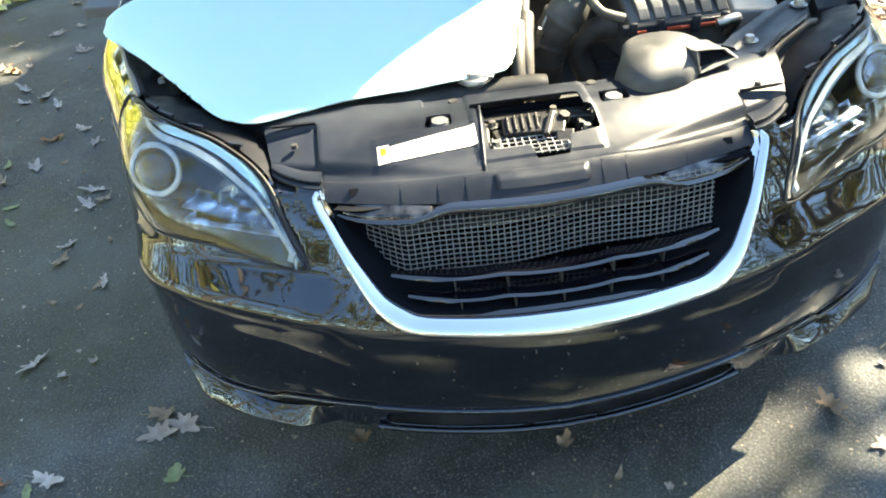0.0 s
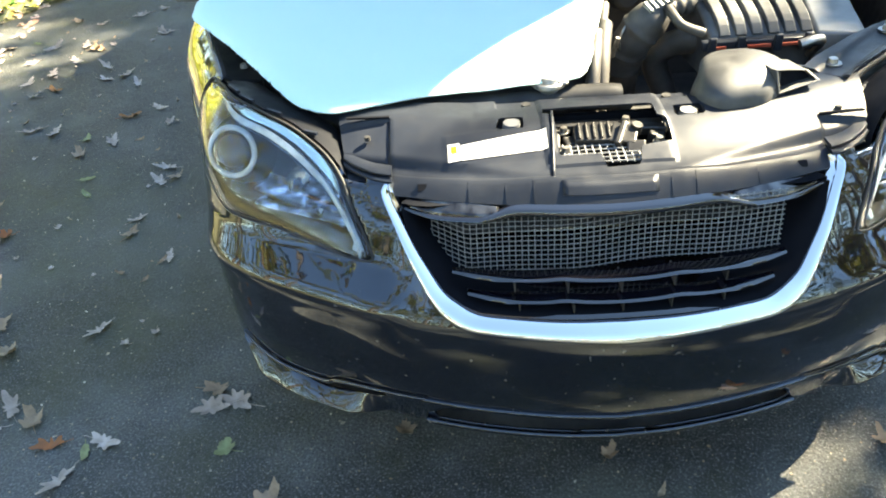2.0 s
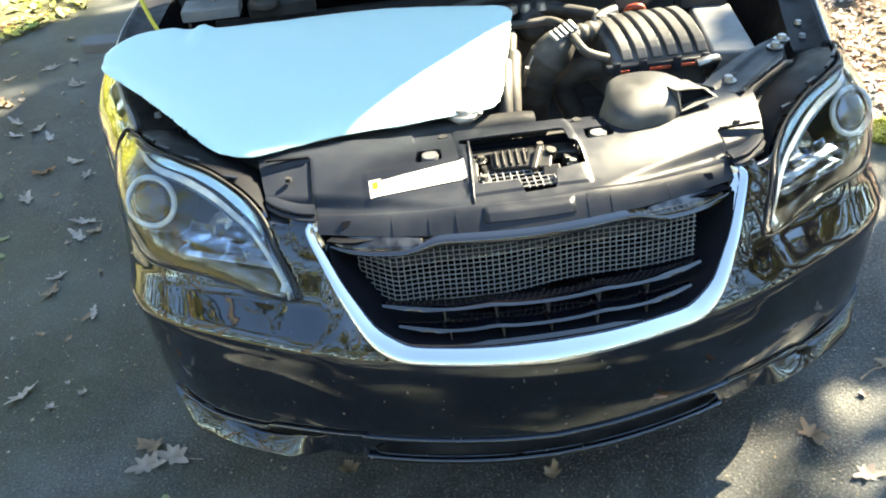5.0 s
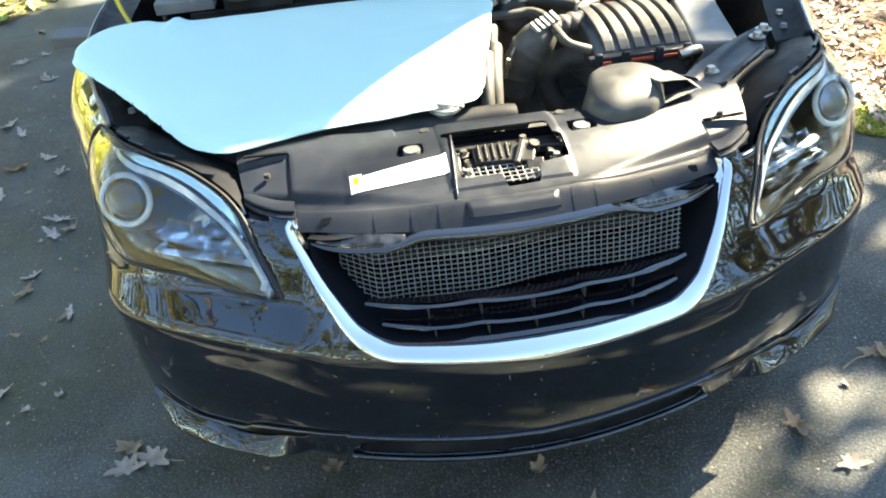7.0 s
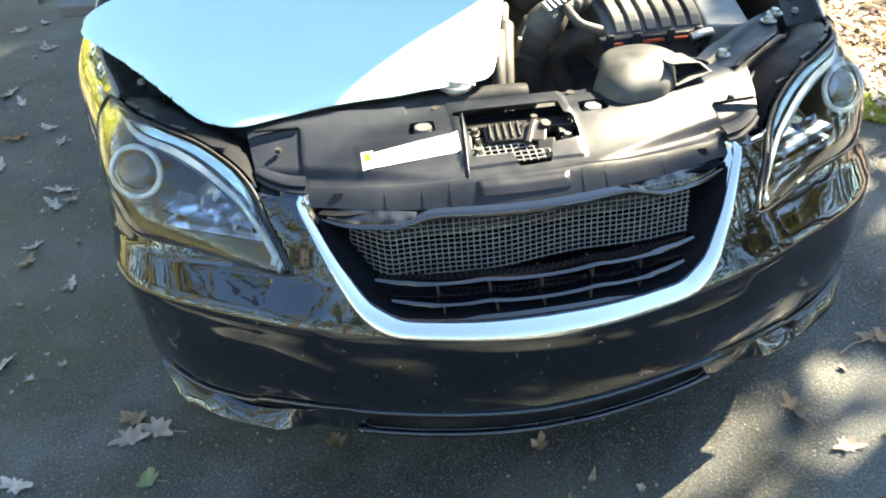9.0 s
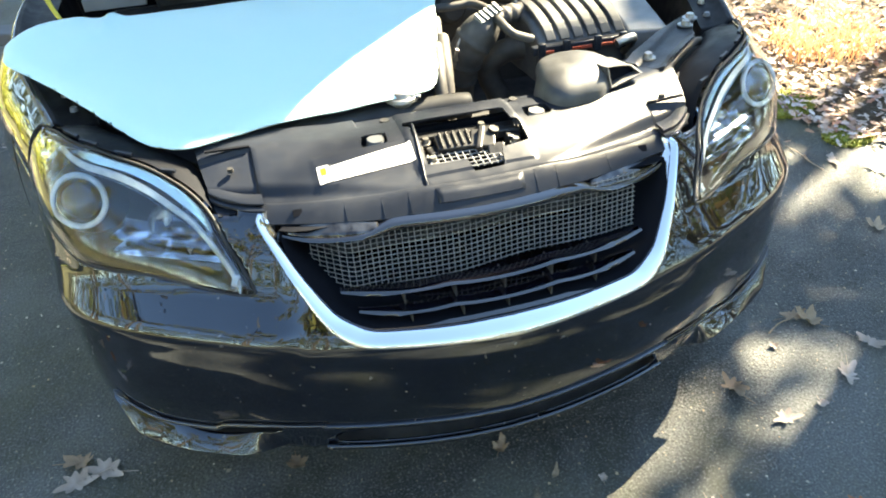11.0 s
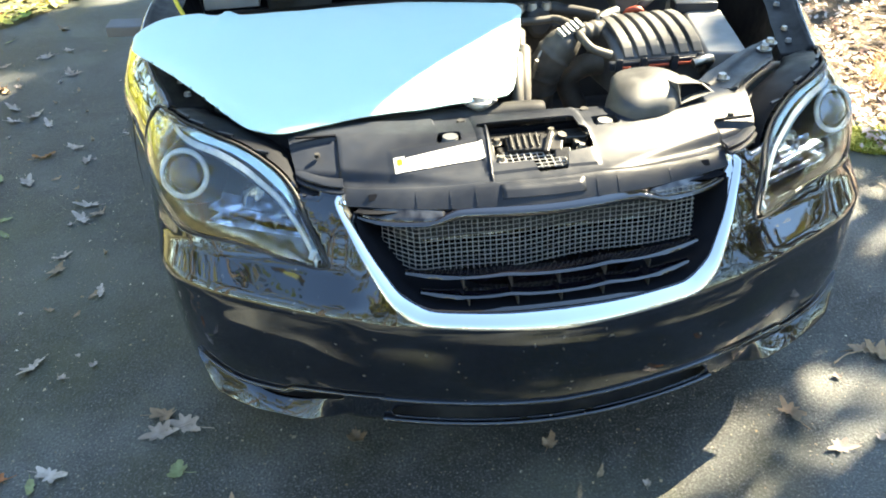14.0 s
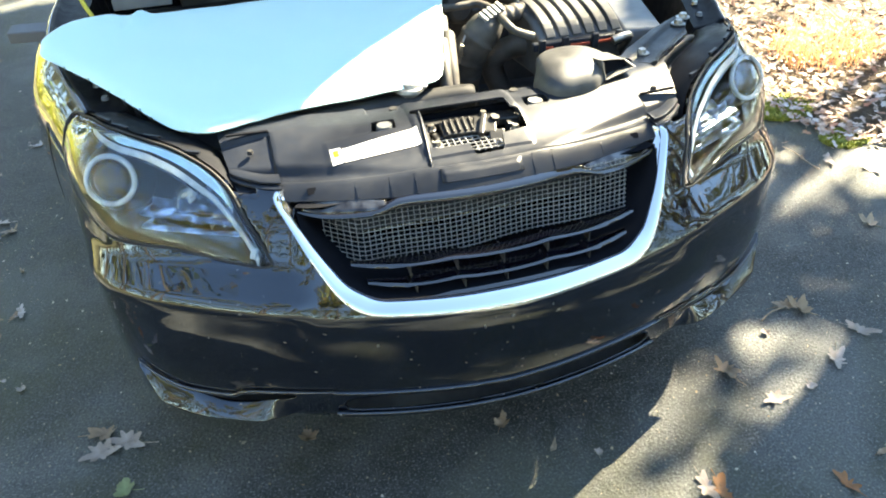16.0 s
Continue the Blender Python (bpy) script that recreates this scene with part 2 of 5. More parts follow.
LAMP = [(.487, .655), (.515, .650), (.56, .653), (.61, .659), (.66, .666), (.72, .672), (.78, .673), (.84, .675), (.885, .684), (.945, .698), (1.03, .716), (1.13, .752), (1.175, .79), (1.188, .818), (1.172, .831), (1.13, .838), (1.05, .852), (.93, .860), (.84, .858), (.76, .846), (.70, .834), (.63, .811), (.589, .790), (.56, .766), (.538, .734), (.512, .700), (.494, .672)]
GRILLE = [(.466, .777), (.458, .757), (.420, .716), (.373, .668), (.333, .630), (.297, .612), (.262, .601), (.20, .5985), (.122, .597), (0, .597)]
GRILLE_EDGE = [(.475, .777), (.467, .757), (.433, .713), (.390, .660), (.353, .616), (.319, .590), (.278, .576), (.205, .571), (.101, .567), (0, .562)]
SLOT = [(.385, .30), (.345, .345), (.22, .366), (0, .352)]
FOG = [(.838, .374), (.788, .350), (.72, .327), (.625, .327), (.59, .345), (.50, .364), (.435, .372), (.465, .350), (.537, .308), (.622, .290), (.70, .294), (.775, .322)]
BOTTOM = [(0, .276), (.38, .277), (.43, .270), (.53, .268), (.64, .262), (.74, .258), (.82, .25), (.95, .212), (1.4, .20)]


def even(poly, step=.006):
    out = []
    for (x1, y1), (x2, y2) in zip(poly, poly[1:] + poly[:1]):
        n = max(1, int(math.hypot(x2 - x1, y2 - y1) / step))
        out += [(x1 + (x2 - x1) * i / n, y1 + (y2 - y1) * i / n) for i in range(n)]
    return out


def rounded(poly, n=80):
    return [(p.x, p.y) for p in curve_points([(x, y, 0) for x, y in poly], n, True)]


def mirrored(half):
    """A closed outline from its half with s >= 0, given from the outside in to s = 0."""
    return half + [(-x, y) for x, y in half[::-1] if x > 0]


lamp_r = rounded(LAMP, 120)
lamp_l = [(-x, y) for x, y in lamp_r][::-1]
grille_hole = mirrored([(.475, .84), (.468, .80)] + GRILLE)
slot_hole = mirrored(SLOT) + [(-.22, .296), (0, .292), (.22, .296)]
fog_r = rounded(FOG, 60)
fog_l = [(-x, y) for x, y in fog_r][::-1]
HOLES = [lamp_r, lamp_l, grille_hole, slot_hole, fog_r, fog_l]
BS, BZ = column(BOTTOM, 0), column(BOTTOM, 1)


car = thing("car", (0, 0, 0), label="black sedan with its hood raised and a mesh-patched grille", category="car")


def skin_patch(name, s0, s1, z0, z1, step, keep, mat, label=""):
    """A piece of the skin, with its openings cut out and their edges drawn to the outline."""
    bm = bmesh.new()
    ns, nz = int((s1 - s0) / step) + 1, int((z1 - z0) / step) + 1
    S = [s0 + (s1 - s0) * i / ns for i in range(ns + 1)]
    Z = [z0 + (z1 - z0) * i / nz for i in range(nz + 1)]
    ok = {}
    for i, s in enumerate(S):
        for j, z in enumerate(Z):
            ok[i, j] = keep(s, z) and not any(inside(h, s, z) for h in HOLES)
    spot = {}
    for (i, j), good in ok.items():
        s, z = S[i], Z[j]
        if not good and keep(s, z):
            q = min((nearest_on(h, s, z) for h in HOLES), key=lambda r: r[0])
            if q[0] < step * 1.05:
                s, z = q[1]
                ok[i, j] = True
        spot[i, j] = (s, z)
    made = {}
    for i in range(ns):
        for j in range(nz):
            c = [(i, j), (i + 1, j), (i + 1, j + 1), (i, j + 1)]
            if all(ok[k] for k in c):
                for k in c:
                    if k not in made:
                        made[k] = bm.verts.new(skin(*spot[k]))
                bm.faces.new([made[k] for k in c])
    ob = part(name, bm, mat, car, label)
    t = ob.modifiers.new("thickness", "SOLIDIFY")
    t.thickness, t.offset = .004, -1
    return ob


def arch(s, z):
    p = skin(s, z)
    return math.hypot(p.y - .86, p.z - .33) > .37


def bumper_zone(s, z):
    a = abs(s)
    top = .785 if a < .52 else (.745 if a > .93 else .78)
    return along(BS, BZ, a) <= z < top and a < 1.30 and arch(s, z)


def fender_zone(s, z):
    a = abs(s)
    return (a > 1.12 and z > .75 or a > 1.305) and arch(s, z)

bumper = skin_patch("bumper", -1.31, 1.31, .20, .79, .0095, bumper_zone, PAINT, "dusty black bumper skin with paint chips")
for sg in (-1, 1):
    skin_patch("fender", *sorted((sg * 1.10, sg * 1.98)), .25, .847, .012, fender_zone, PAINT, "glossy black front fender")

# chrome band round the grille
def band(name, outer, inner, mat, proud, label=""):
    bm = bmesh.new()
    o = curve_points([(x, y, 0) for x, y in mirrored(outer)], 130)
    n = curve_points([(x, y, 0) for x, y in mirrored(inner)], 130)
    rows = []
    for i, (a, b) in enumerate(zip(o, n)):
        r = []
        tip = min(min(i, 129 - i) / 3, 1)
        for k, up in ((0, -.2), (.02, .45), (.08, .80), (.2, .98), (.4, .92), (.6, .65), (.8, .2), (.93, -.25), (1, -.9), (1, -2.0)):
            p = a.lerp(b, k)
            r.append(bm.verts.new(skin(p.x, p.y, .002 + proud * (up * tip - .5 * (1 - tip)))))
        rows.append(r)
    for A, B in zip(rows, rows[1:]):
        for j in range(len(A) - 1):
            bm.faces.new((A[j], A[j + 1], B[j + 1], B[j]))
    return part(name, bm, mat, car, label)

band("grille_surround", GRILLE_EDGE, GRILLE, CHROME, .014, "bright chrome grille surround")


def ease(v):
    v = min(max(v, 0), 1)
    return v * v * (3 - 2 * v)


# ---- front end: seams, lip strips, grille ----
def ribbon(bm, rows, closed=False):
    made = [[bm.verts.new(p) for p in r] for r in rows]
    for A, B in zip(made, made[1:] + (made[:1] if closed else [])):
        for j in range(len(A) - 1):
            bm.faces.new((A[j], A[j + 1], B[j + 1], B[j]))
    return bm


def lofted(bm, sections, caps=True):
    """Skins closed sections of equal length."""
    made = [[bm.verts.new(p) for p in r] for r in sections]
    n = len(made[0])
    for A, B in zip(made, made[1:]):
        for j in range(n):
            bm.faces.new((A[j], A[(j + 1) % n], B[(j + 1) % n], B[j]))
    if caps:
        bm.faces.new(made[0][::-1])
        bm.faces.new(made[-1])
    return bm


def thick(ob, t, offset=-1):
    m = ob.modifiers.new("thickness", "SOLIDIFY")
    m.thickness, m.offset = t, offset
    return ob


# dark liners behind the lower openings
for sg in (-1, 1):
    bm = bmesh.new()
    ribbon(bm, [[skin(sg * s, z, o) for z, o in ((.40, -.035), (.36, -.05), (.30, -.05), (.26, -.03))] for s in np.linspace(.40, .88, 24)])
    part("fog_recess", bm, DULL, car, "dull black recess in the bumper")
    # painted strip that flares out below the recess
    bm = bmesh.new()
    low = curve_points([(.455, .292, 0), (.53, .276, 0), (.62, .266, 0), (.70, .266, 0), (.755, .284, 0), (.80, .318, 0), (.84, .366, 0)], 40)
    high = curve_points([(.475, .342, 0), (.548, .312, 0), (.64, .294, 0), (.71, .306, 0), (.766, .328, 0), (.815, .353, 0), (.858, .384, 0)], 40)
    rows = []
    for i, (a, b) in enumerate(zip(high, low)):
        k = ease(i / 9) * (1 - .7 * ease((i - 27) / 12))
        rows.append([skin(sg * (a.x + (b.x - a.x) * u), a.y + (b.y - a.y) * u, -.002 + .048 * k * v) for u, v in ((0, -.1), (.08, .08), (.5, .5), (.9, .93), (1, 1), (1.03, .8), (1.03, -.2))])
    ribbon(bm, rows)
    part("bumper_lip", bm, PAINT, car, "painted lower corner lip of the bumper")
    # thin fin along the top of the recess
    bm = bmesh.new()
    pts = [skin(sg * p.x, p.y, .006) for p in curve_points([(.375, .376, 0), (.50, .366, 0), (.585, .350, 0), (.62, .331, 0), (.72, .331, 0), (.788, .355, 0), (.845, .386, 0)], 40)]
    tube(bm, pts, [.0015 + .0035 * math.sin(math.pi * i / 39) ** .6 for i in range(40)], 8)
    part("fog_trim", bm, GLOSS, car)

# lower centre opening: upper and lower edge fins and the dark back
for z0, r, n in ((.354, .006, .002), (.286, .007, .008)):
    bm = bmesh.new()
    pts = [skin(s, (z0 + .014 * math.sin(min(abs(s) / .36, 1) * math.pi / 2) if z0 > .3 else z0 + .006 * min(abs(s) / .3, 1)), n) for s in np.linspace(-.385, .385, 60)]
    tube(bm, pts, r, 8)
    part("air_dam_edge", bm, PAINT, car, "thin lower edge of the front air dam")
bm = bmesh.new()
ribbon(bm, [[skin(s, z, o) for z, o in ((.40, -.03), (.36, -.06), (.29, -.06), (.272, -.005))] for s in np.linspace(-.45, .45, 40)])
part("air_dam_back", bm, DULL, car)

# grille: tub in a near-black that stands in for shade, three blades, mesh patch
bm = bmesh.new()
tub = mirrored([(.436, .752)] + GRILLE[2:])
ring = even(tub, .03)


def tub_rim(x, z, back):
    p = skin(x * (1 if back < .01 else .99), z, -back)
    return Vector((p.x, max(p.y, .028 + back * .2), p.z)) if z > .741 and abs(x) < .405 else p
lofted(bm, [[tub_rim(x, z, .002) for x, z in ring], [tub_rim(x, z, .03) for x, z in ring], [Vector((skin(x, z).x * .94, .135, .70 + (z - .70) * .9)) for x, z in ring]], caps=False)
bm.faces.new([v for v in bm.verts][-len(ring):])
part("grille_tub", bm, DARK, car, "tub behind the grille, coloured near-black for shade")
bm = bmesh.new()
ribbon(bm, [[skin(s, .598, -.004), skin(s, .596, -.03), Vector((skin(s, .6).x * .97, .12, .612)), Vector((skin(s, .6).x * .97, .125, .63))] for s in np.linspace(-.33, .33, 30)])
thick(part("grille_floor", bm, GLOSS, car, "gloss black floor of the grille"), .003)
# condenser fins
bm = bmesh.new()
for i in range(28):
    block(bm, (.70, .012, .0022), pose(0, .115, .625 + i * .0055))
for i in range(24):
    block(bm, (.0022, .010, .15), pose(-.34 + i * .03, .113, .70))
part("condenser", bm, material("condenser_fins", lambda nt, p: (put(nt, p.inputs["Base Color"], (.035, .037, .04)), put(nt, p.inputs["Metallic"], .6), put(nt, p.inputs["Roughness"], .55))), car, "dark finned condenser", False)["kind"] = "stuff"


def blade(name, knots, depth, mat, label):
    """A wing-shaped bar; knots along half of its front edge: place along the body line, height, half height, depth."""
    bm = bmesh.new()
    half = [(*skin(k[0], k[1], -.012), k[2], k[3]) for k in knots]
    full = [(-k[0], *k[1:]) for k in half[::-1] if k[0] > 1e-6] + half
    front = curve_points([k[:3] for k in full], 90)
    wide = curve_points([(k[3], k[4], 0) for k in full], 90)
    rows = []
    for p, w in zip(front, wide):
        h, d = max(w.x, .0008), max(depth * w.y, .014)
        rows.append([p + Vector(q) for q in ((0, .005, -h), (0, -.001, -h * .9), (0, -.003, -h * .2), (0, .0, h * .75), (0, .003, h), (0, d, h * .7), (0, d, -h * .9 - .002))])
    lofted(bm, rows)
    return part(name, bm, mat, car, label)

UPPER = [(0, .750), (.10, .751), (.195, .751), (.232, .745), (.262, .738), (.318, .735), (.37, .735), (.405, .738), (.434, .742)]
blade("upper_blade", [(*k, h, 1) for k, h in zip(UPPER, (.0075, .0075, .007, .006, .005, .0045, .0045, .004, .002))], .075, GLOSS, "gloss black upper grille blade")
blade("middle_blade", [(0, .650, .0026, 1), (.06, .651, .0026, 1), (.11, .6535, .0030, 1), (.15, .6515, .0024, 1), (.20, .650, .0024, 1), (.256, .650, .005, .8), (.322, .656, .002, .4)], .03, GLOSS, "gloss black middle grille blade")
blade("lower_blade", [(0, .617, .0026, 1), (.06, .618, .0026, 1), (.105, .6205, .0030, 1), (.145, .618, .0024, 1), (.19, .617, .0024, 1), (.226, .617, .005, .8), (.29, .625, .002, .4)], .03, GLOSS, "gloss black lower grille blade")
INSET = material("smoked_inset", lambda nt, p: (put(nt, p.inputs["Metallic"], .85), put(nt, p.inputs["Base Color"], ramp(nt, fractal(nt, 30, 5), (.40, (.035, .035, .04)), (.62, (.16, .155, .15)))), put(nt, p.inputs["Roughness"], .06)))
UX, UZ = column(UPPER, 0), column(UPPER, 1)
for sg in (-1, 1):
    bm = bmesh.new()     # smoked insets at the ends of the upper blade
    rows = []
    for i in range(22):
        u = i / 21
        a = .238 + .188 * u
        z, h = along(UX, UZ, a) + .004, .003 + .021 * math.sin(math.pi * min(u * .96 + .03, 1)) ** .7
        rows.append([skin(sg * a, z + h * k, -.014 - .016 * k) for k in (0, .3, .7, 1)])
    ribbon(bm, rows)
    thick(part("blade_inset", bm, INSET, car, "smoked gloss inset at the blade's end"), .003)
for a, z in ((-.20, .640), (-.10, .641), (0, .640), (.10, .643), (.20, .640), (-.19, .607), (-.09, .608), (0, .607), (.09, .610), (.19, .607)):
    bm = bmesh.new()
    block(bm, (.0025, .045, .022), Matrix.Translation(skin(a, z, -.012)) @ pose(0, .026, -.004))
    part("grille_rib", bm, DULL, car, smooth_shade=False)

MESH_GREY = material("mesh_plastic", lambda nt, p: (put(nt, p.inputs["Base Color"], blend(nt, ramp(nt, fractal(nt, 60, 4), (.35, 0), (.7, .7)), (.23, .235, .235), (.11, .112, .115))), put(nt, p.inputs["Roughness"], .55)))
bm = bmesh.new()


def mesh_point(x, z):
    sag = .018 * (x + .31) / .62 + .004 * math.sin(x * 9)
    return Vector((x, -.006 + .10 * x * x + .16 * (z - .68) + .004 * math.sin(x * 23) + max(0, -.27 - x) * .8, z + sag))
for i in range(55):
    x = -.336 + i * .01185
    trim = .012 * max(0, (-.30 - x) / .036)
    tube(bm, [mesh_point(x, z) for z in np.linspace(.618 + trim, .735 - trim, 8)], .0010, 5)
for j in range(12):
    z = .622 + j * .0100
    tube(bm, [mesh_point(x, z) - Vector((0, .001, 0)) for x in np.linspace(-.342 + .012 * abs(j - 5) / 5, .308, 44)], .0010, 5)
part("mesh_patch", bm, MESH_GREY, car, "grey plastic gutter mesh patched into the grille", True)

# small ribbed shelves between lamp and grille
for sg in (-1, 1):
    for z, back in ((.788, .010), (.779, .0)):
        bm = bmesh.new()
        line = [Vector((sg * x, y + back, z)) for x, y in ((.404, .078), (.44, .092), (.478, .122), (.50, .148))]
        lofted(bm, [[q + Vector(d) for d in ((0, -.003, -.003), (0, -.004, .001), (0, -.001, .003), (0, .03, .002), (0, .03, -.003))] for q in curve_points(line, 12)])
        part("corner_shelf", bm, COVER, car, "ribbed black corner shelf beside the lamp")

# ---- headlights ----
LAMP_DARK = plastic("lamp_bezel", (.008, .009, .012), .45, .05, .03, shine=.12)
BRIGHT = material("bright_reflector", lambda nt, p: (put(nt, p.inputs["Metallic"], 1), put(nt, p.inputs["Base Color"], (.80, .82, .84)), put(nt, p.inputs["Roughness"], .16)))
# noise ramp paints broken blue-white sky glints on dark metal
GLINTS = material("glint_mottled_reflector", lambda nt, p: (put(nt, p.inputs["Metallic"], 1), put(nt, p.inputs["Base Color"], ramp(nt, fractal(nt, 38, 4), (.40, (.02, .024, .03)), (.52, (.16, .20, .26)), (.62, (.70, .80, .90)))), put(nt, p.inputs["Roughness"], .10)))
# blue base colour puts a sky reflection into the chrome ledges
LEDGE = material("sky_tinted_ledge", lambda nt, p: (put(nt, p.inputs["Metallic"], .9), put(nt, p.inputs["Base Color"], (.30, .50, .70)), put(nt, p.inputs["Roughness"], .2)))
FROST = material("frosted_light_guide", lambda nt, p: (put(nt, p.inputs["Base Color"], ramp(nt, fractal(nt, 30, 3), (.35, (.34, .40, .44)), (.65, (.52, .58, .62)))), put(nt, p.inputs["Roughness"], .12), put(nt, p.inputs["Coat Weight"], 1.0)))
PROJECTOR = material("projector_glass", lambda nt, p: (put(nt, p.inputs["Base Color"], (.012, .015, .02)), put(nt, p.inputs["Roughness"], .02), put(nt, p.inputs["Coat Weight"], 1.0)))


def fan(outline, fn, rings=9, centre=None):
    """A mesh over a closed outline in (s, z): rings shrinking to its middle, each placed by fn(s, z, k), k from 1 at the rim to 0."""
    bm = bmesh.new()
    cx, cy = centre or (sum(p[0] for p in outline) / len(outline), sum(p[1] for p in outline) / len(outline))
    rows = []
    for r in range(rings):
        k = 1 - r / rings
        rows.append([bm.verts.new(fn(cx + (x - cx) * k, cy + (y - cy) * k, k)) for x, y in outline])
    mid = bm.verts.new(fn(cx, cy, 0))
    n = len(outline)
    for A, B in zip(rows, rows[1:]):
        for j in range(n):
            bm.faces.new((A[j], A[(j + 1) % n], B[(j + 1) % n], B[j]))
    for j in range(n):
        bm.faces.new((rows[-1][j], rows[-1][(j + 1) % n], mid))
    return bm


for sg in (-1, 1):
    out = [(sg * x, y) for x, y in lamp_r]
    head = part("headlight", fan(out, lambda s, z, k: skin(s, z, -.012 - .10 * (1 - k ** 6)) + Vector((0, .075 * (1 - k ** 6), 0)), 12), LAMP_DARK, car, "clear-lensed headlight with a projector and dark bezel")
    lens = part("lens", fan(out, lambda s, z, k: skin(s, z, .003 + .008 * (1 - k ** 3)), 12), GLASS, head, "clear polycarbonate lens")
    thick(lens, .0025)
    lens.visible_shadow = False
    bm = bmesh.new()
    tube(bm, [skin(s, z, .001) for s, z in out], .0028, 7, True)
    part("lens_seal", bm, DULL, head, "black seal round the lens")
    # projector with its bright ring
    c, way = Vector((sg * .737, .252, .766)), Vector((sg * .20, -.88, .42)).normalized()
    turn = way.to_track_quat("Z", "Y").to_matrix().to_4x4()
    ringpts = [c + turn.to_3x3() @ Vector((.049 * math.cos(a), .049 * math.sin(a), .008)) for a in np.linspace(0, 2 * math.pi, 48, endpoint=False)]
    bm = bmesh.new()
    tube(bm, ringpts, .0062, 10, True)
    part("halo_ring", bm, FROST, head, "pale halo ring")
    bm = bmesh.new()
    bmesh.ops.create_uvsphere(bm, u_segments=32, v_segments=16, radius=.037, matrix=Matrix.Translation(c) @ turn @ Matrix.Diagonal((1, 1, .7, 1)))
    part("projector_lens", bm, PROJECTOR, head, "dark glass projector lens")
    bm = bmesh.new()
    rod(bm, .075, .052, .05, Matrix.Translation(c - way * .022) @ turn, 40)
    part("projector_shroud", bm, LAMP_DARK, head)
    # stepped reflector towards the inner tip: narrow chrome shelves, one above the other
    for z0, s0, s1, rise in ((.690, .545, .80, .004), (.708, .56, .80, .010), (.728, .58, .68, .016), (.748, .60, .66, .020)):
        bm = bmesh.new()
        ribbon(bm, [[skin(sg * a, z0 + rise * (a - s0) / .2 + d, o) for d, o in ((-.004, -.030), (0, -.031), (.0035, -.046), (.006, -.066), (.018, -.070))] for a in np.linspace(s0, s1, 24)])
        part("reflector_step", bm, GLINTS, head, "stepped silver reflector with painted sky glints")
    # chrome bowls of the smaller lamps, each with its bulb shield
    for a, z, r, deep in ((.690, .738, .034, -.050), (.612, .708, .026, -.040)):
        spot = skin(sg * a, z, deep)
        cup = [(1.0, 0), (.93, -.22), (.78, -.44), (.55, -.62), (.28, -.72), (.08, -.74)]
        rings = [[Matrix.Translation(spot) @ turn @ Vector((r * q * math.cos(v), r * q * math.sin(v), r * d)) for v in np.linspace(0, 2 * math.pi, 28, endpoint=False)] for q, d in cup]
        bm = bmesh.new()
        lofted(bm, rings, caps=False)
        bowl = part("lamp_bowl", bm, BRIGHT, head, "bright chrome reflector bowl")
        bm = bmesh.new()
        bmesh.ops.create_uvsphere(bm, u_segments=14, v_segments=8, radius=r * .26, matrix=Matrix.Translation(spot - way * r * .45))
        part("bulb_shield", bm, FROST, bowl, "frosted bulb tip")
    # pale light guide along the top edge, and the upper ledge above it
    top = curve_points([(.500, .668, 0), (.517, .698, 0), (.543, .733, 0), (.566, .764, 0), (.596, .787, 0), (.636, .808, 0), (.70, .830, 0), (.762, .842, 0), (.845, .853, 0), (1.0, .852, 0)], 50)
    pts = curve_points([(.520, .655, 0), (.530, .672, 0), (.565, .716, 0), (.604, .752, 0), (.642, .773, 0), (.706, .802, 0), (.778, .822, 0), (.868, .832, 0), (.95, .835, 0), (1.03, .834, 0)], 50)
    bm = bmesh.new()
    ribbon(bm, [[skin(sg * (p.x + .004 * q), p.y - .007 * q, -.011 - .003 * q) for q in (-.6, -.2, .2, .6, 1)] for p in pts])
    thick(part("light_guide", bm, FROST, head, "pale light guide along the lamp's top edge"), .003)
    bm = bmesh.new()
    block(bm, (.014, .006, .022), Matrix.Translation(skin(sg * .528, .668, -.009)) @ pose(0, 0, 0, -35, 0, sg * 40))
    soften(part("guide_end", bm, FROST, head, "bright end of the light guide"), .002)
    bm = bmesh.new()
    ribbon(bm, [[skin(sg * (p.x + (b.x - p.x) * k), p.y + (b.y - p.y) * k, o) for k, o in ((.30, -.014), (.42, -.012), (.6, -.009), (.8, -.006), (.97, -.004))] for p, b in zip(pts[2:], top[2:])])
    part("upper_ledge", bm, LEDGE, head, "chrome ledge inside the lamp, tinted with the sky's blue")
    bm = bmesh.new()
    ribbon(bm, [[skin(sg * (p.x + .008 + .010 * q), p.y - .009 - .007 * q, -.014 - .046 * q * math.sin(math.pi * min((i + 6) / 38, 1))) for q in (0, .25, .6, 1)] for i, p in enumerate(pts[14:46])])
    part("lower_ledge", bm, LEDGE, head, "inner chrome ledge of the lamp, tinted with the sky's blue")

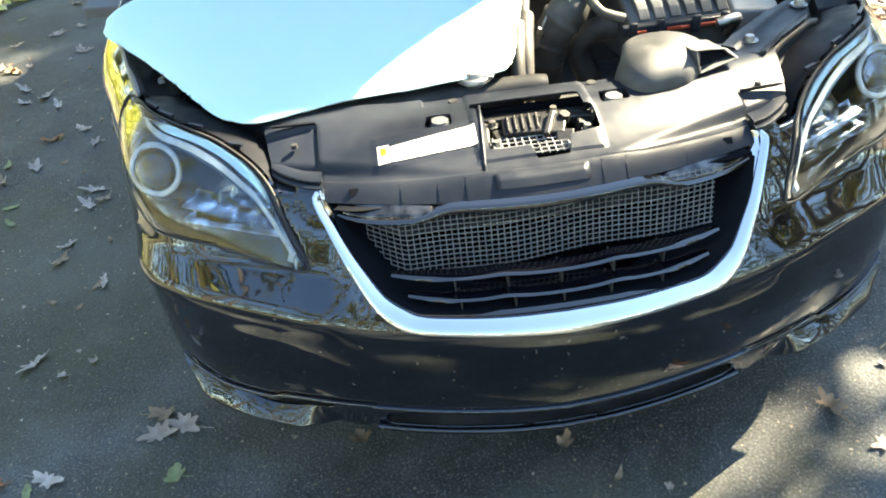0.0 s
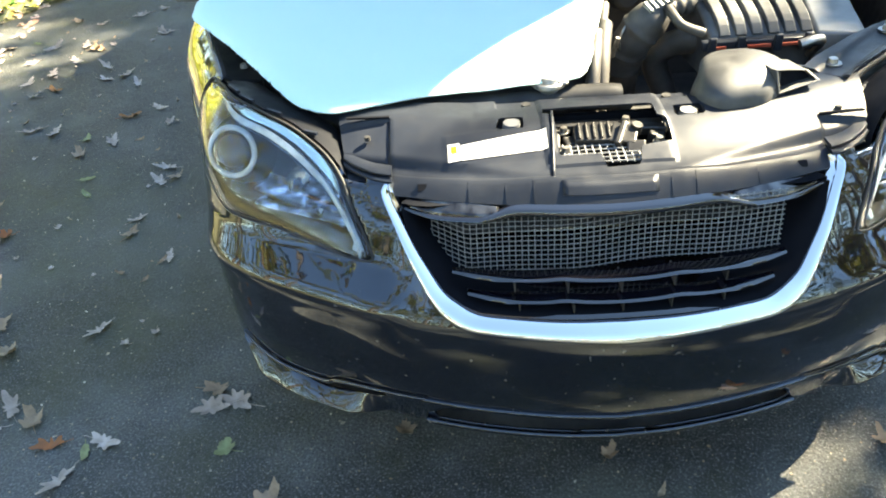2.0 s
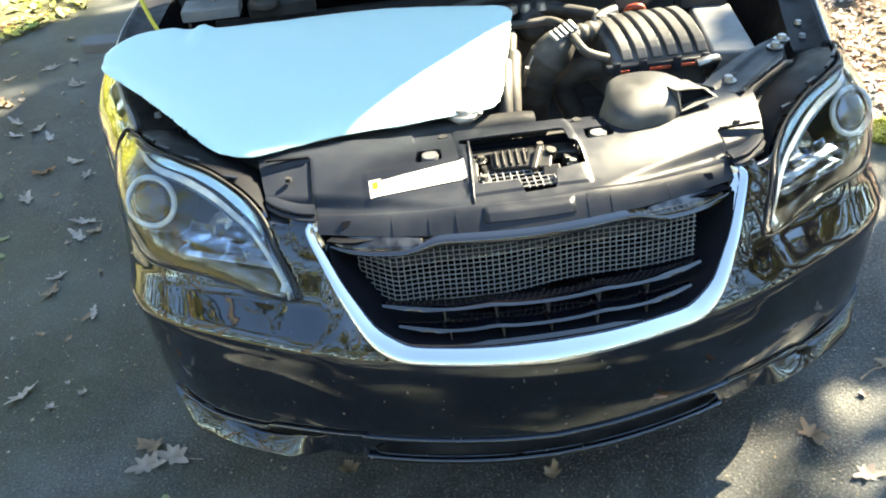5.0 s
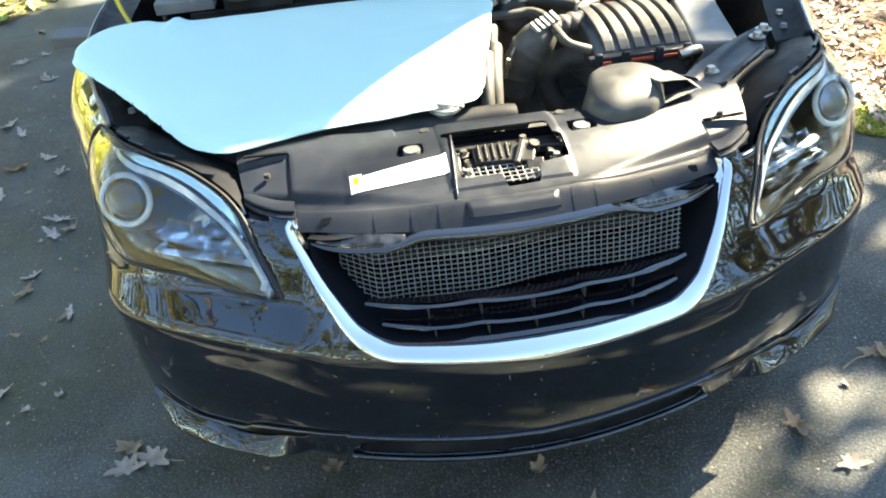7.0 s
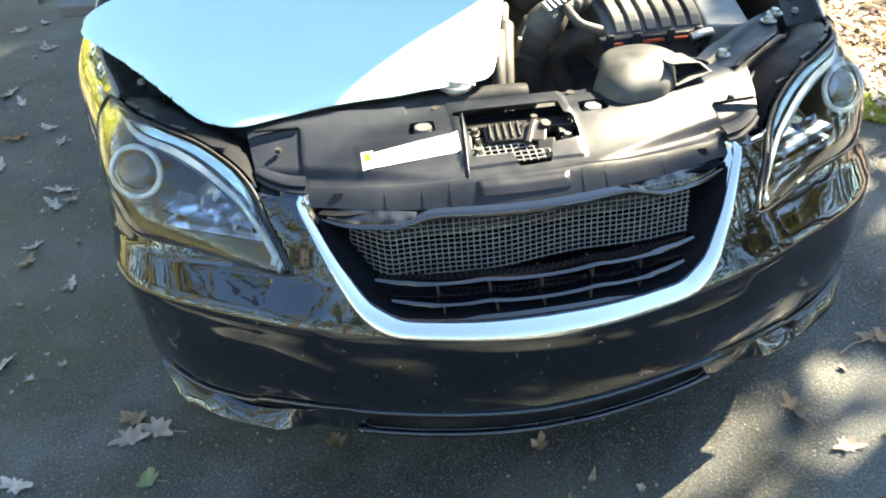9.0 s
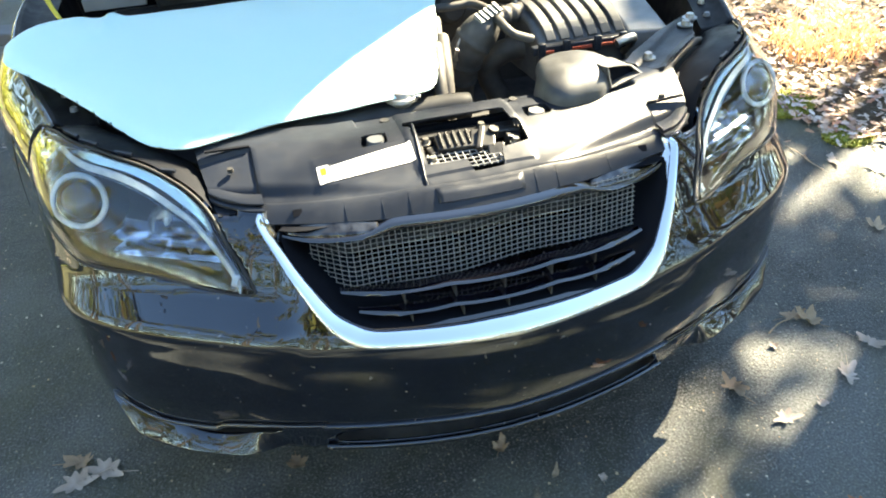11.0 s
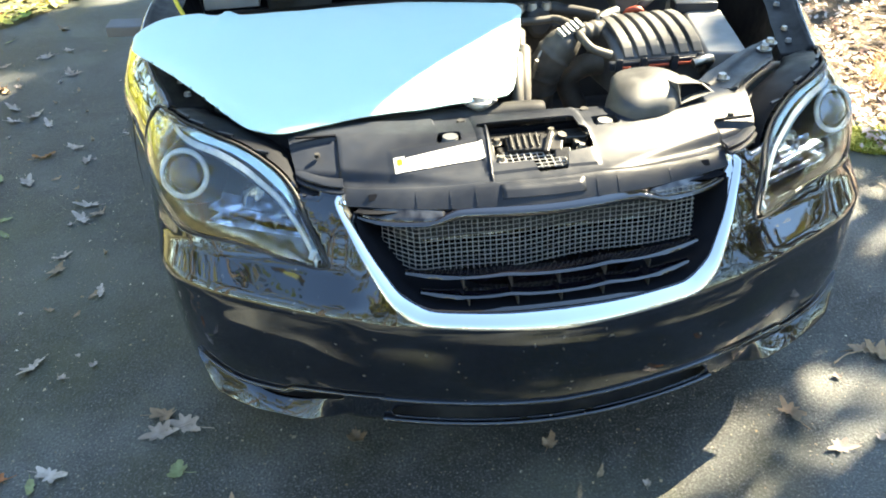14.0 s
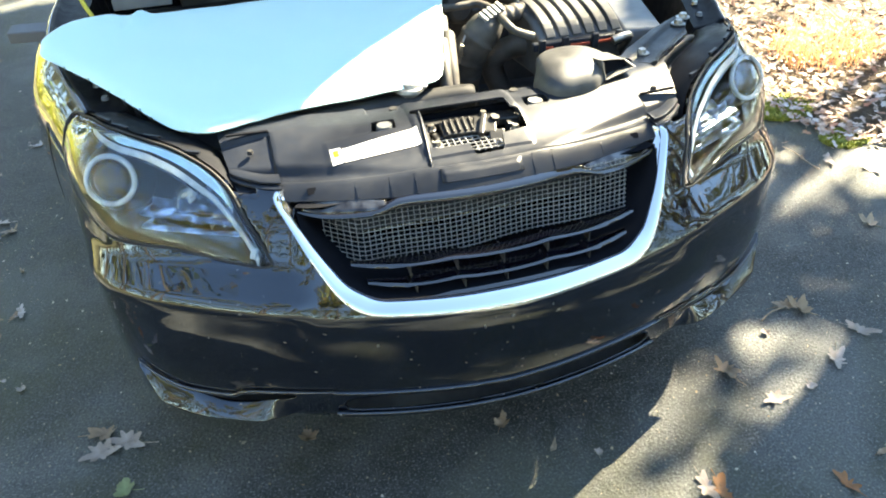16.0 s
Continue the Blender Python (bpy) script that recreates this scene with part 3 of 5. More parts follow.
# ---- radiator cover ----
def sheet(name, outline, holes, zf, step, mat, parent, t=.004, label="", smooth_it=True):
    """A moulded sheet: a height over a plan outline, with openings."""
    bm = bmesh.new()
    xs, ys = [p[0] for p in outline], [p[1] for p in outline]
    nx, ny = int((max(xs) - min(xs)) / step) + 2, int((max(ys) - min(ys)) / step) + 2
    rims = [outline] + holes
    made = {}
    def vert(i, j):
        x, y = min(xs) + (i - .5) * step, min(ys) + (j - .5) * step
        if not inside(outline, x, y) or any(inside(h, x, y) for h in holes):
            d, q = min((nearest_on(h, x, y) for h in rims), key=lambda r: r[0])
            if d > step * 1.05:
                return None
            x, y = q
        return bm.verts.new((x, y, zf(x, y)))
    for i in range(nx + 1):
        for j in range(ny + 1):
            made[i, j] = vert(i, j)
    for i in range(nx):
        for j in range(ny):
            c = [made[k] for k in ((i, j), (i + 1, j), (i + 1, j + 1), (i, j + 1))]
            if all(c) and len(set(c)) == 4:
                bm.faces.new(c)
    for v in [v for v in bm.verts if not v.link_faces]:
        bm.verts.remove(v)
    ob = part(name, bm, mat, parent, label, smooth_it)
    ob.data.set_sharp_from_angle(angle=radians(24))
    thick(ob, t)
    crisp = ob.modifiers.new("crisp", "EDGE_SPLIT")
    crisp.split_angle = radians(32)
    return ob


def fold(x):
    return .032 + .42 * x * x


def cover_z(x, y):
    a = abs(x)
    z = .794 + .038 * ease((y - fold(x)) / .15)
    if a > .12:                                  # the wedge in front of the slanting crease lies lower
        line = .045 + (a - .12) * .335
        z -= (.003 + .013 * min((a - .12) / .25, 1)) * ease((line - y) / .022)
    back = .232 if x < 0 else .168
    if a > .405 and y < back:                    # corner pads
        z -= .008 * min(ease((a - .405) / .007), ease((back - y) / .007))
    if -.305 < x < -.10 and .088 < y < .162:     # flat under the sticker
        z += .0015
    if -.13 < x < .125 and y > .06:              # raised field round the latch
        z += .004 * ease((x + .118) / .006) * ease((.122 - x) / .01)
    z -= .006 * ease((y - .235) / .012) * (a < .20)
    return z

cover_out = [(-.488, .100), (-.43, .100), (-.40, fold(.40)), (-.30, fold(.3)), (-.2, fold(.2)), (-.1, fold(.1)), (0, fold(0)), (.1, fold(.1)), (.2, fold(.2)), (.3, fold(.3)), (.40, fold(.40)), (.43, .100), (.490, .128), (.512, .20), (.53, .295), (.46, .33), (.40, .35), (.20, .262), (.10, .262), (-.10, .265), (-.25, .268), (-.38, .29), (-.52, .31), (-.505, .20)]
latch_hole = [(-.092, .190), (-.115, .200), (-.112, .213), (-.05, .215), (.100, .212), (.102, .168), (.118, .160), (.120, .105), (.060, .096), (.052, .056), (-.010, .053), (-.016, .082), (-.092, .084)]
boss_l = [(-.205, .162), (-.150, .162), (-.150, .196), (-.196, .196)]
boss_r = [(.135, .166), (.195, .170), (.193, .206), (.140, .204)]
GREY_RUBBER = plastic("pale_rubber", (.13, .135, .14), .5, .2, .4)
cover = sheet("radiator_cover", even(cover_out, .012), [even(latch_hole, .01), even(boss_l, .008), even(boss_r, .008)], cover_z, .0048, COVER, car, .004, "grained black plastic radiator cover")
# front face of the cover with its ribs and slots
def face_point(x, v, out=0.0):
    """A point of the cover's front face: v from 0 at its upper edge to 1 at its lower."""
    y, zt = fold(x), cover_z(x, fold(x) + .001)
    drop = .030 + .006 * math.cos(x * 3.4)
    return Vector((x, y - .003 - drop * v ** .8 - out, zt - .002 + (.757 - zt) * v))

bm = bmesh.new()
ribbon(bm, [[Vector((x, fold(x) + .003, cover_z(x, fold(x) + .001)))] + [face_point(x, v) for v in (0, .15, .4, .7, .95)] + [face_point(x, 1) + Vector((0, .004, -.003)), Vector((x, fold(x), .748))] for x in np.linspace(-.415, .415, 90)])
thick(part("cover_face", bm, COVER, cover, "front face of the radiator cover"), .002, 0)
for x in (-.40, -.262, -.195, -.145, .10, .145, .262, .40):
    bm = bmesh.new()
    lofted(bm, [[face_point(x + d, k, q) for d, q in ((-.0018, -.001), (.0018, -.001), (.0018, .003), (-.0018, .003))] for k in (0, .3, .6, .85)])
    part("rib", bm, COVER, cover, smooth_shade=False)
# raised panel in the middle of the face
bm = bmesh.new()
ribbon(bm, [[face_point(x, v, .003) for v in (.02, .3, .55)] + [face_point(x, .6, 0)] for x in np.linspace(-.095, .075, 16)])
thick(part("face_panel", bm, COVER, cover), .002, 0)
for sg in (-1, 1):
    bm = bmesh.new()
    block(bm, (.017, .004, .013), Matrix.Translation(face_point(sg * .348, .38, .0)) @ pose(0, 0, .0006, -45))
    part("clip_slot", bm, DARK, cover, smooth_shade=False)
    bm = bmesh.new()
    rod(bm, .011, .010, .006, pose(sg * .479, .150, cover_z(.479, .15) + .003), 16)
    part("push_pin", bm, DULL, cover, "black push pin")
    bm = bmesh.new()
    rod(bm, .007, .006, .008, pose(sg * .452, .185, cover_z(.452, .185) + .003), 6)
    part("bolt", bm, DULL, cover)
    bm = bmesh.new()
    block(bm, (.085, .006, .004), pose(sg * .452, .234 if sg < 0 else .170, cover_z(.395, .234 if sg < 0 else .170) + .0005, 0, 0, sg * 4))
    part("groove", bm, DARK, cover, smooth_shade=False)
for x, y in ((-.138, .247), (.138, .247), (.215, .262)):
    bm = bmesh.new()
    rod(bm, .010, .009, .006, pose(x, y, .829), 16)
    part("push_pin", bm, DULL, cover, "black push pin")
for x, y in ((-.172, .181), (.167, .189)):
    bm = bmesh.new()
    block(bm, (.066, .050, .003), pose(x, y - .002, cover_z(x, .15) - .012))
    part("bump_stop_well", bm, COVER, cover, smooth_shade=False)
    bm = bmesh.new()
    rod(bm, .019, .016, .014, pose(x, y, cover_z(x, .15) - .003), 24)
    part("rubber_bump_stop", bm, GREY_RUBBER, cover, "rubber hood bump stop")
# moulded seam beside the latch field
bm = bmesh.new()
tube(bm, [Vector((-.094 + k * -.014, .196 - .155 * k, cover_z(-.1, .196 - .155 * k) + .003)) for k in np.linspace(0, 1, 10)] + [Vector((-.11, .036, .78)), Vector((-.112, .030, .766))], .0026, 6)
part("moulded_seam", bm, COVER, cover, "pale worn moulded seam")
# sticker
bm = bmesh.new()
ribbon(bm, [[Vector((x, y0 + (y1 - y0) * v, cover_z(x, y0 + (y1 - y0) * v) + .0016)) for v in np.linspace(0, 1, 8)] for x, y0, y1 in [(-.272 + .161 * k, .098 + .004 * k, .133 + .014 * k) for k in np.linspace(0, 1, 16)]])
STICKER = material("sticker_white", lambda nt, p: (put(nt, p.inputs["Base Color"], blend(nt, ramp(nt, fractal(nt, 25, 3), (.4, 0), (.8, .3)), (.62, .62, .61), (.46, .45, .43))), put(nt, p.inputs["Roughness"], .35)))
sticker = part("sticker", bm, STICKER, cover, "white warning sticker")
bm = bmesh.new()
ribbon(bm, [[Vector((x, y, cover_z(x, y) + .0016)) for y in np.linspace(.098, .138, 6)] for x in np.linspace(-.297, -.274, 5)])
part("sticker_end", bm, STICKER, sticker)
bm = bmesh.new()
ribbon(bm, [[Vector((x, y, cover_z(x, y) + .0024)) for y in np.linspace(.116, .132, 4)] for x in np.linspace(-.291, -.280, 4)])
part("warning_symbol", bm, material("sticker_yellow", lambda nt, p: (put(nt, p.inputs["Base Color"], (.70, .52, .03)), put(nt, p.inputs["Roughness"], .4))), sticker, "yellow warning square")

# latch under the opening
LATCH = plastic("oily_black_steel", (.006, .006, .007), .42, .3, .12)
STEEL = material("dull_steel", lambda nt, p: (put(nt, p.inputs["Metallic"], 1), put(nt, p.inputs["Base Color"], blend(nt, ramp(nt, fractal(nt, 60, 4), (.4, 0), (.7, 1)), (.42, .42, .41), (.2, .18, .16))), put(nt, p.inputs["Roughness"], .42)))
bm = bmesh.new()
block(bm, (.30, .22, .006), pose(0, .145, .752))
block(bm, (.26, .012, .05), pose(0, .232, .785))
part("latch_well", bm, DARK, car, "dark well under the latch opening", False)
bm = bmesh.new()
block(bm, (.215, .022, .020), pose(.012, .198, .798, 0, 0, -3))
latch = soften(part("hood_latch", bm, LATCH, car, "black hood latch with ribbed housing and claw", False), .003)
for name, size, place in (("latch_housing", (.075, .050, .030), (-.018, .160, .796, 8, 0, -4)), ("latch_foot", (.022, .030, .020), (-.064, .152, .790, 0, 0, 8)),
                          ("latch_lever", (.060, .020, .018), (.092, .170, .802, 0, 0, -6)), ("lever_stop", (.030, .018, .024), (.098, .145, .796, 0, 12, -6)),
                          ("claw", (.050, .050, .034), (.038, .150, .796, 14, 0, -18)), ("claw_tip", (.034, .046, .030), (.054, .112, .784, 34, 0, -10)),
                          ("claw_spring", (.012, .060, .012), (.030, .140, .814, 18, 0, -24)), *[("housing_rib", (.004, .046, .006), (-.046 + k * .014, .159, .813, 8, 0, -4)) for k in range(5)]):
    bm = bmesh.new()
    block(bm, size, pose(*place))
    soften(part(name, bm, LATCH, latch, "", False), .003 if size[0] > .01 else .001)
bm = bmesh.new()
rod(bm, .012, .010, .020, pose(.062, .158, .812, 10, 10), 14)
part("claw_pin", bm, LATCH, latch)
bm = bmesh.new()
tube(bm, curve_points([(-.09, .205, .795), (-.085, .175, .80), (-.088, .14, .79), (-.08, .115, .775)], 12), .005, 8)
part("release_cable", bm, RUBBER, latch)
for x, y, z in ((-.072, .180, .806), (-.074, .120, .797), (.100, .128, .803), (.050, .196, .811)):
    bm = bmesh.new()
    rod(bm, .009, .007, .012, pose(x, y, z), 6)
    rod(bm, .012, .012, .003, pose(x, y, z - .005), 16)
    part("latch_bolt", bm, STEEL, latch, "plated bolt")
bm = bmesh.new()
for i in range(11):
    tube(bm, [Vector((-.08 + i * .0137, .140, .797)), Vector((-.08 + i * .0137, .072, .793))], .0015, 5)
for j in range(5):
    tube(bm, [Vector((-.085, .076 + j * .0137, .7945 + j * .0005)), Vector((.066, .076 + j * .0137, .7945 + j * .0005))], .0015, 5)
part("mesh_edge", bm, MESH_GREY, latch, "grey mesh showing under the latch")

# ---- engine bay ----
DUSTY = plastic("dusty_black_plastic", (.040, .041, .043), .46, .3, .6, (.18, .178, .172))
GREY = plastic("grey_battery_top", (.17, .175, .18), .5, .2, .7, (.30, .29, .27))
RED = plastic("red_seal", (.34, .045, .02), .5, .2, .4)
SILVER = material("cast_aluminium", lambda nt, p: (put(nt, p.inputs["Metallic"], .9), put(nt, p.inputs["Base Color"], blend(nt, ramp(nt, fractal(nt, 35, 5), (.35, 0), (.7, 1)), (.52, .52, .51), (.25, .23, .21))), put(nt, p.inputs["Roughness"], .45), relief(nt, p, fractal(nt, 250, 3), .4, .001)))

FLANGE = plastic("black_flange_paint", (.006, .006, .008), .5, .1, .06, shine=.15)
BAY = plastic("dusty_bay_black", (.020, .020, .022), .6, .3, .3)
# inner walls and floor of the bay
for sg in (-1, 1):
    bm = bmesh.new()
    rows = []
    for s in np.linspace(1.13, 1.98, 44):
        a = skin(sg * s, .846)
        inn = Vector((-sg, 0, 0))
        rows.append([a + inn * .002, a + inn * .014 + Vector((0, 0, -.002)), a + inn * .022 + Vector((0, 0, -.014)), a + inn * .085 + Vector((0, 0, -.016)), a + inn * .10 + Vector((0, 0, -.14)), a + inn * .15 + Vector((0, 0, -.40))])
    ribbon(bm, rows)
    thick(part("inner_fender", bm, FLANGE, car, "black inner fender flange"), .003)
    for k, s in enumerate((1.21, 1.28, 1.42, 1.58)):
        bm = bmesh.new()
        p = skin(sg * s, .846) + Vector((-sg * .055, 0, -.010))
        rod(bm, .009, .007, .009, Matrix.Translation(p), 8)
        part("fender_bolt", bm, STEEL if k % 2 else GREY, car, "fender bolt")
for size, place in (((1.46, .95, .02), (0, .70, .42)), ((1.40, .02, .40), (0, 1.17, .62)), ((1.10, .02, .26), (0, .285, .62))):
    bm = bmesh.new()
    block(bm, size, pose(*place))
    part("bay_wall", bm, BAY, car, "dark wall of the engine bay", False)
for sg in (-1, 1):
    bm = bmesh.new()      # dark shelf behind the lamp
    lofted(bm, [[Vector((sg * x, y, z)) for x, y, z in sec] for sec in (
        [(.44, .13, .70), (.44, .13, .745), (.50, .30, .77), (.50, .30, .70)],
        [(.54, .22, .70), (.54, .22, .755), (.56, .36, .775), (.56, .36, .70)],
        [(.66, .34, .70), (.66, .34, .79), (.68, .48, .80), (.68, .48, .70)],
        [(.755, .48, .70), (.755, .48, .82), (.76, .60, .82), (.76, .60, .70)])])
    soften(part("lamp_carrier", bm, DULL, car, "black carrier panel behind the lamp"), .008)
    for i in range(4):
        bm = bmesh.new()
        u = i / 3
        c = skin(sg * (.66 + .10 * i), (.826, .850, .863, .864)[i]) + Vector((0, .012, -.002))
        block(bm, (.045, .006, .006), Matrix.Translation(c) @ pose(0, 0, 0, 0, 0, sg * (28 + 8 * i)))
        part("lamp_clip", bm, COVER, car, smooth_shade=False)

# right-hand brace and the things under it
brace_out = [(.43, .318), (.474, .363), (.566, .429), (.68, .497), (.702, .478), (.677, .447), (.635, .371), (.575, .325), (.523, .29), (.50, .262)]
brace = sheet("front_brace", even(brace_out, .01), [[(.585 + .012 * math.cos(a), .385 + .008 * math.sin(a)) for a in np.linspace(0, 6.283, 12, endpoint=False)]], lambda x, y: .832 + .012 * ease((x - .45) / .2) + .006 * ease(abs((y - .30) - (x - .49) * .84) / .012 - 2.2), .0065, COVER, car, .005, "black front corner brace")
for x, y, z in ((.655, .445, .853), (.495, .330, .840), (.685, .476, .856)):
    bm = bmesh.new()
    rod(bm, .012, .009, .012, pose(x, y, z), 8)
    rod(bm, .018, .018, .003, pose(x, y, z - .005), 16)
    part("brace_bolt", bm, STEEL, brace, "plated bolt")
bm = bmesh.new()
tube(bm, curve_points([(.515, .285, .815), (.57, .330, .826), (.611, .359, .828), (.65, .388, .828), (.70, .42, .81)], 20), .010, 8)
tube(bm, curve_points([(.525, .262, .80), (.60, .32, .808), (.66, .365, .81), (.715, .40, .79)], 20), .008, 8)
part("hood_cable", bm, RUBBER, car, "black cables along the brace")
for x, y, z, r in ((.60, .23, .765, 28), (.665, .31, .79, 34), (.62, .285, .78, 20)):
    bm = bmesh.new()
    block(bm, (.075, .035, .02), pose(x, y, z, 12, 8, r))
    soften(part("lamp_bracket", bm, DUSTY, car, "dusty bracket behind the lamp"), .004)

# snorkel scoop on the cover
bm = bmesh.new()
hump = curve_points([(.208, .295, .040), (.216, .285, .078), (.245, .278, .100), (.295, .278, .096), (.330, .274, .084), (.352, .270, .066), (.362, .266, .054)], 30)
high = curve_points([(.826, .012, 0), (.826, .040, 0), (.826, .056, 0), (.827, .060, 0), (.828, .056, 0), (.829, .048, 0), (.830, .042, 0)], 30)
lofted(bm, [[Vector((c.x + .02 * math.cos(v), c.y + c.z * math.cos(v), h.x + h.y * math.sin(v) ** .75)) for v in np.linspace(0, math.pi, 18)] for c, h in zip(hump, high)])
scoop = part("intake_scoop", bm, DUSTY, car, "dusty black intake scoop")
rim = [Vector(p) for p in ((.338, .221, .834), (.427, .249, .844), (.404, .262, .862), (.366, .240, .875), (.325, .224, .884))]
bm = bmesh.new()
back = Vector((-.01, .05, -.004))
lofted(bm, [[p + back for p in rim], rim, [p + Vector((.004, -.014, .003)) for p in rim], [(p + Vector((.004, -.014, .003))).lerp(Vector((.372, .226, .858)), .14) for p in rim], [(p + back).lerp(Vector((.372, .28, .855)), .14) for p in rim]], caps=False)
mouth = part("scoop_mouth", bm, DUSTY, scoop, "open mouth of the intake scoop", False)
soften(mouth, .0025)
# flat near-black face across the mouth, in place of the shade inside
bm = bmesh.new()
bm.faces.new([bm.verts.new(p + back * .15) for p in rim])
part("mouth_dark", bm, DARK, mouth, "dark face standing for the shade inside the scoop")

# air filter box with curved ribs
bm = bmesh.new()
lofted(bm, [[Vector((x + .010 - .14 * max(y - .50, 0), y, z)) for y, z in ((.478, .74), (.474, .830), (.485, .847), (.53, .874), (.585, .890), (.632, .888), (.65, .862), (.65, .74))] for x in (.278, .30, .38, .47, .508)])
box = part("air_filter_box", bm, DUSTY, car, "dusty ribbed air filter box")
soften(box, .008, 3, 30)
for i in range(6):
    bm = bmesh.new()
    x = .312 + i * .0355
    pts = curve_points([(x + .010, .480, .842), (x + .007, .503, .866), (x, .545, .887), (x - .008, .59, .899), (x - .016, .634, .897), (x - .019, .651, .874)], 14)
    secs = []
    for k, p in enumerate(pts):
        d = (pts[min(k + 1, 13)] - pts[max(k - 1, 0)]).normalized()
        up = Vector((1, 0, 0)).cross(d).normalized()
        secs.append([p + Vector((a, 0, 0)) + up * b for a, b in ((-.0135, -.008), (-.0115, .004), (.0115, .004), (.0135, -.008))])
    lofted(bm, secs)
    soften(part("rib", bm, DUSTY, box, "", False), .002, 2, 30)
bm = bmesh.new()
block(bm, (.245, .02, .020), pose(.390, .466, .830))
for x in (.288, .350, .430, .495):
    block(bm, (.018, .012, .038), pose(x, .454, .832))
soften(part("clamp_flange", bm, COVER, box, "clamped flange with clips"), .003)
for x, w in ((.300, .026), (.385, .050), (.452, .036)):
    bm = bmesh.new()
    block(bm, (w, .01, .006), pose(x + .005, .4552, .828))
    part("red_seal", bm, RED, box, "thin red gasket showing at the seam", False)
bm = bmesh.new()
tube(bm, curve_points([(.47, .435, .832), (.50, .438, .838), (.522, .452, .83), (.515, .48, .79)], 10), .012, 8)
part("sensor_plug", bm, STEEL, box, "plated sensor plug")
bm = bmesh.new()
tube(bm, curve_points([(.288, .60, .868), (.292, .63, .892), (.345, .662, .898)], 10), .014, 8)
part("box_hinge", bm, STEEL, box, "plated hinge of the filter box")

# intake hose with its folds
pts = curve_points([(.30, .60, .876), (.255, .587, .880), (.212, .573, .874), (.168, .560, .852), (.139, .566, .81), (.127, .585, .76), (.125, .61, .70), (.127, .63, .62)], 84)
bm = bmesh.new()
tube(bm, pts, [.021 + .024 * ease((i - 20) / 14) + (.003 if (i // 3) % 2 and 3 < i < 22 else 0) + (.0035 if i in (40, 41, 52, 53, 62, 63) else 0) for i in range(84)], 22)
hose = part("intake_hose", bm, RUBBER, car, "dusty ribbed rubber intake hose")
bm = bmesh.new()
tube(bm, curve_points([(pts[44] + Vector((.043 * math.cos(a), .03 * math.cos(a), .043 * math.sin(a)))) for a in np.linspace(0, 5.5, 12)], 30), .003, 6)
part("hose_clamp", bm, STEEL, hose, "steel hose clamp")
bm = bmesh.new()
for i in range(5):
    block(bm, (.009, .030, .010), Matrix.Translation(pts[27] + Vector((.012 - .012 * i, -.012 - .004 * i, .042 - .004 * i))) @ pose(0, 0, 0, 25, 0, 30))
part("hose_fins", bm, GREY, hose, "pale dusty fins on the hose", False)
bm = bmesh.new()
tube(bm, curve_points([(-.02, .68, .875), (.06, .69, .88), (.141, .684, .882), (.184, .682, .884), (.206, .642, .886), (.207, .562, .892), (.212, .50, .886), (.228, .482, .872), (.275, .485, .852)], 50), .0105, 12)
part("breather_hose", bm, RUBBER, car, "thin black breather hose")
bm = bmesh.new()
tube(bm, curve_points([(.30, .56, .80), (.25, .585, .79), (.21, .605, .755), (.215, .61, .71), (.235, .60, .66), (.24, .59, .58)], 30), .030, 16)
part("lower_hose", bm, RUBBER, car, "lower black rubber hose")
# shroud pipes beside the cloth
for x, y, r in ((.035, .40, .017), (.01, .36, .015), (.055, .52, .012)):
    bm = bmesh.new()
    tube(bm, curve_points([(x - .01, y - .06, .62), (x, y - .02, .78), (x + .012, y + .04, .85), (x + .03, y + .12, .87)], 16), r, 10)
    part("coolant_pipe", bm, RUBBER, car, "black coolant pipe")
for i in range(3):
    bm = bmesh.new()
    rod(bm, .006, .004, .05, pose(.045 + i * .016, .60 - .07 * i, .868 - .012 * i, 15, 10))
    part("wiring_clip", bm, STEEL, car, "plated clip on the harness")
# back of the bay
bm = bmesh.new()
block(bm, (.50, .20, .14), pose(.02, .88, .77))
rod(bm, .05, .04, .08, pose(.16, .80, .84, 80, 0, 15), 20)
tube(bm, curve_points([(.02, .76, .86), (.12, .80, .88), (.24, .79, .87), (.33, .74, .86)], 20), .016, 10)
soften(part("engine_cover", bm, DULL, car, "dark engine behind the hoses"), .012)
for x in (.115, .15, .19):
    bm = bmesh.new()
    rod(bm, .016, .012, .02, pose(x, .785, .888), 12)
    part("engine_bolt", bm, STEEL, car, "plated engine bolt")
bm = bmesh.new()
tube(bm, curve_points([(.405, .76, .84), (.41, .745, .868), (.44, .735, .872), (.455, .755, .84)], 12), .008, 8)
part("red_cable", bm, RED, car, "red cable")
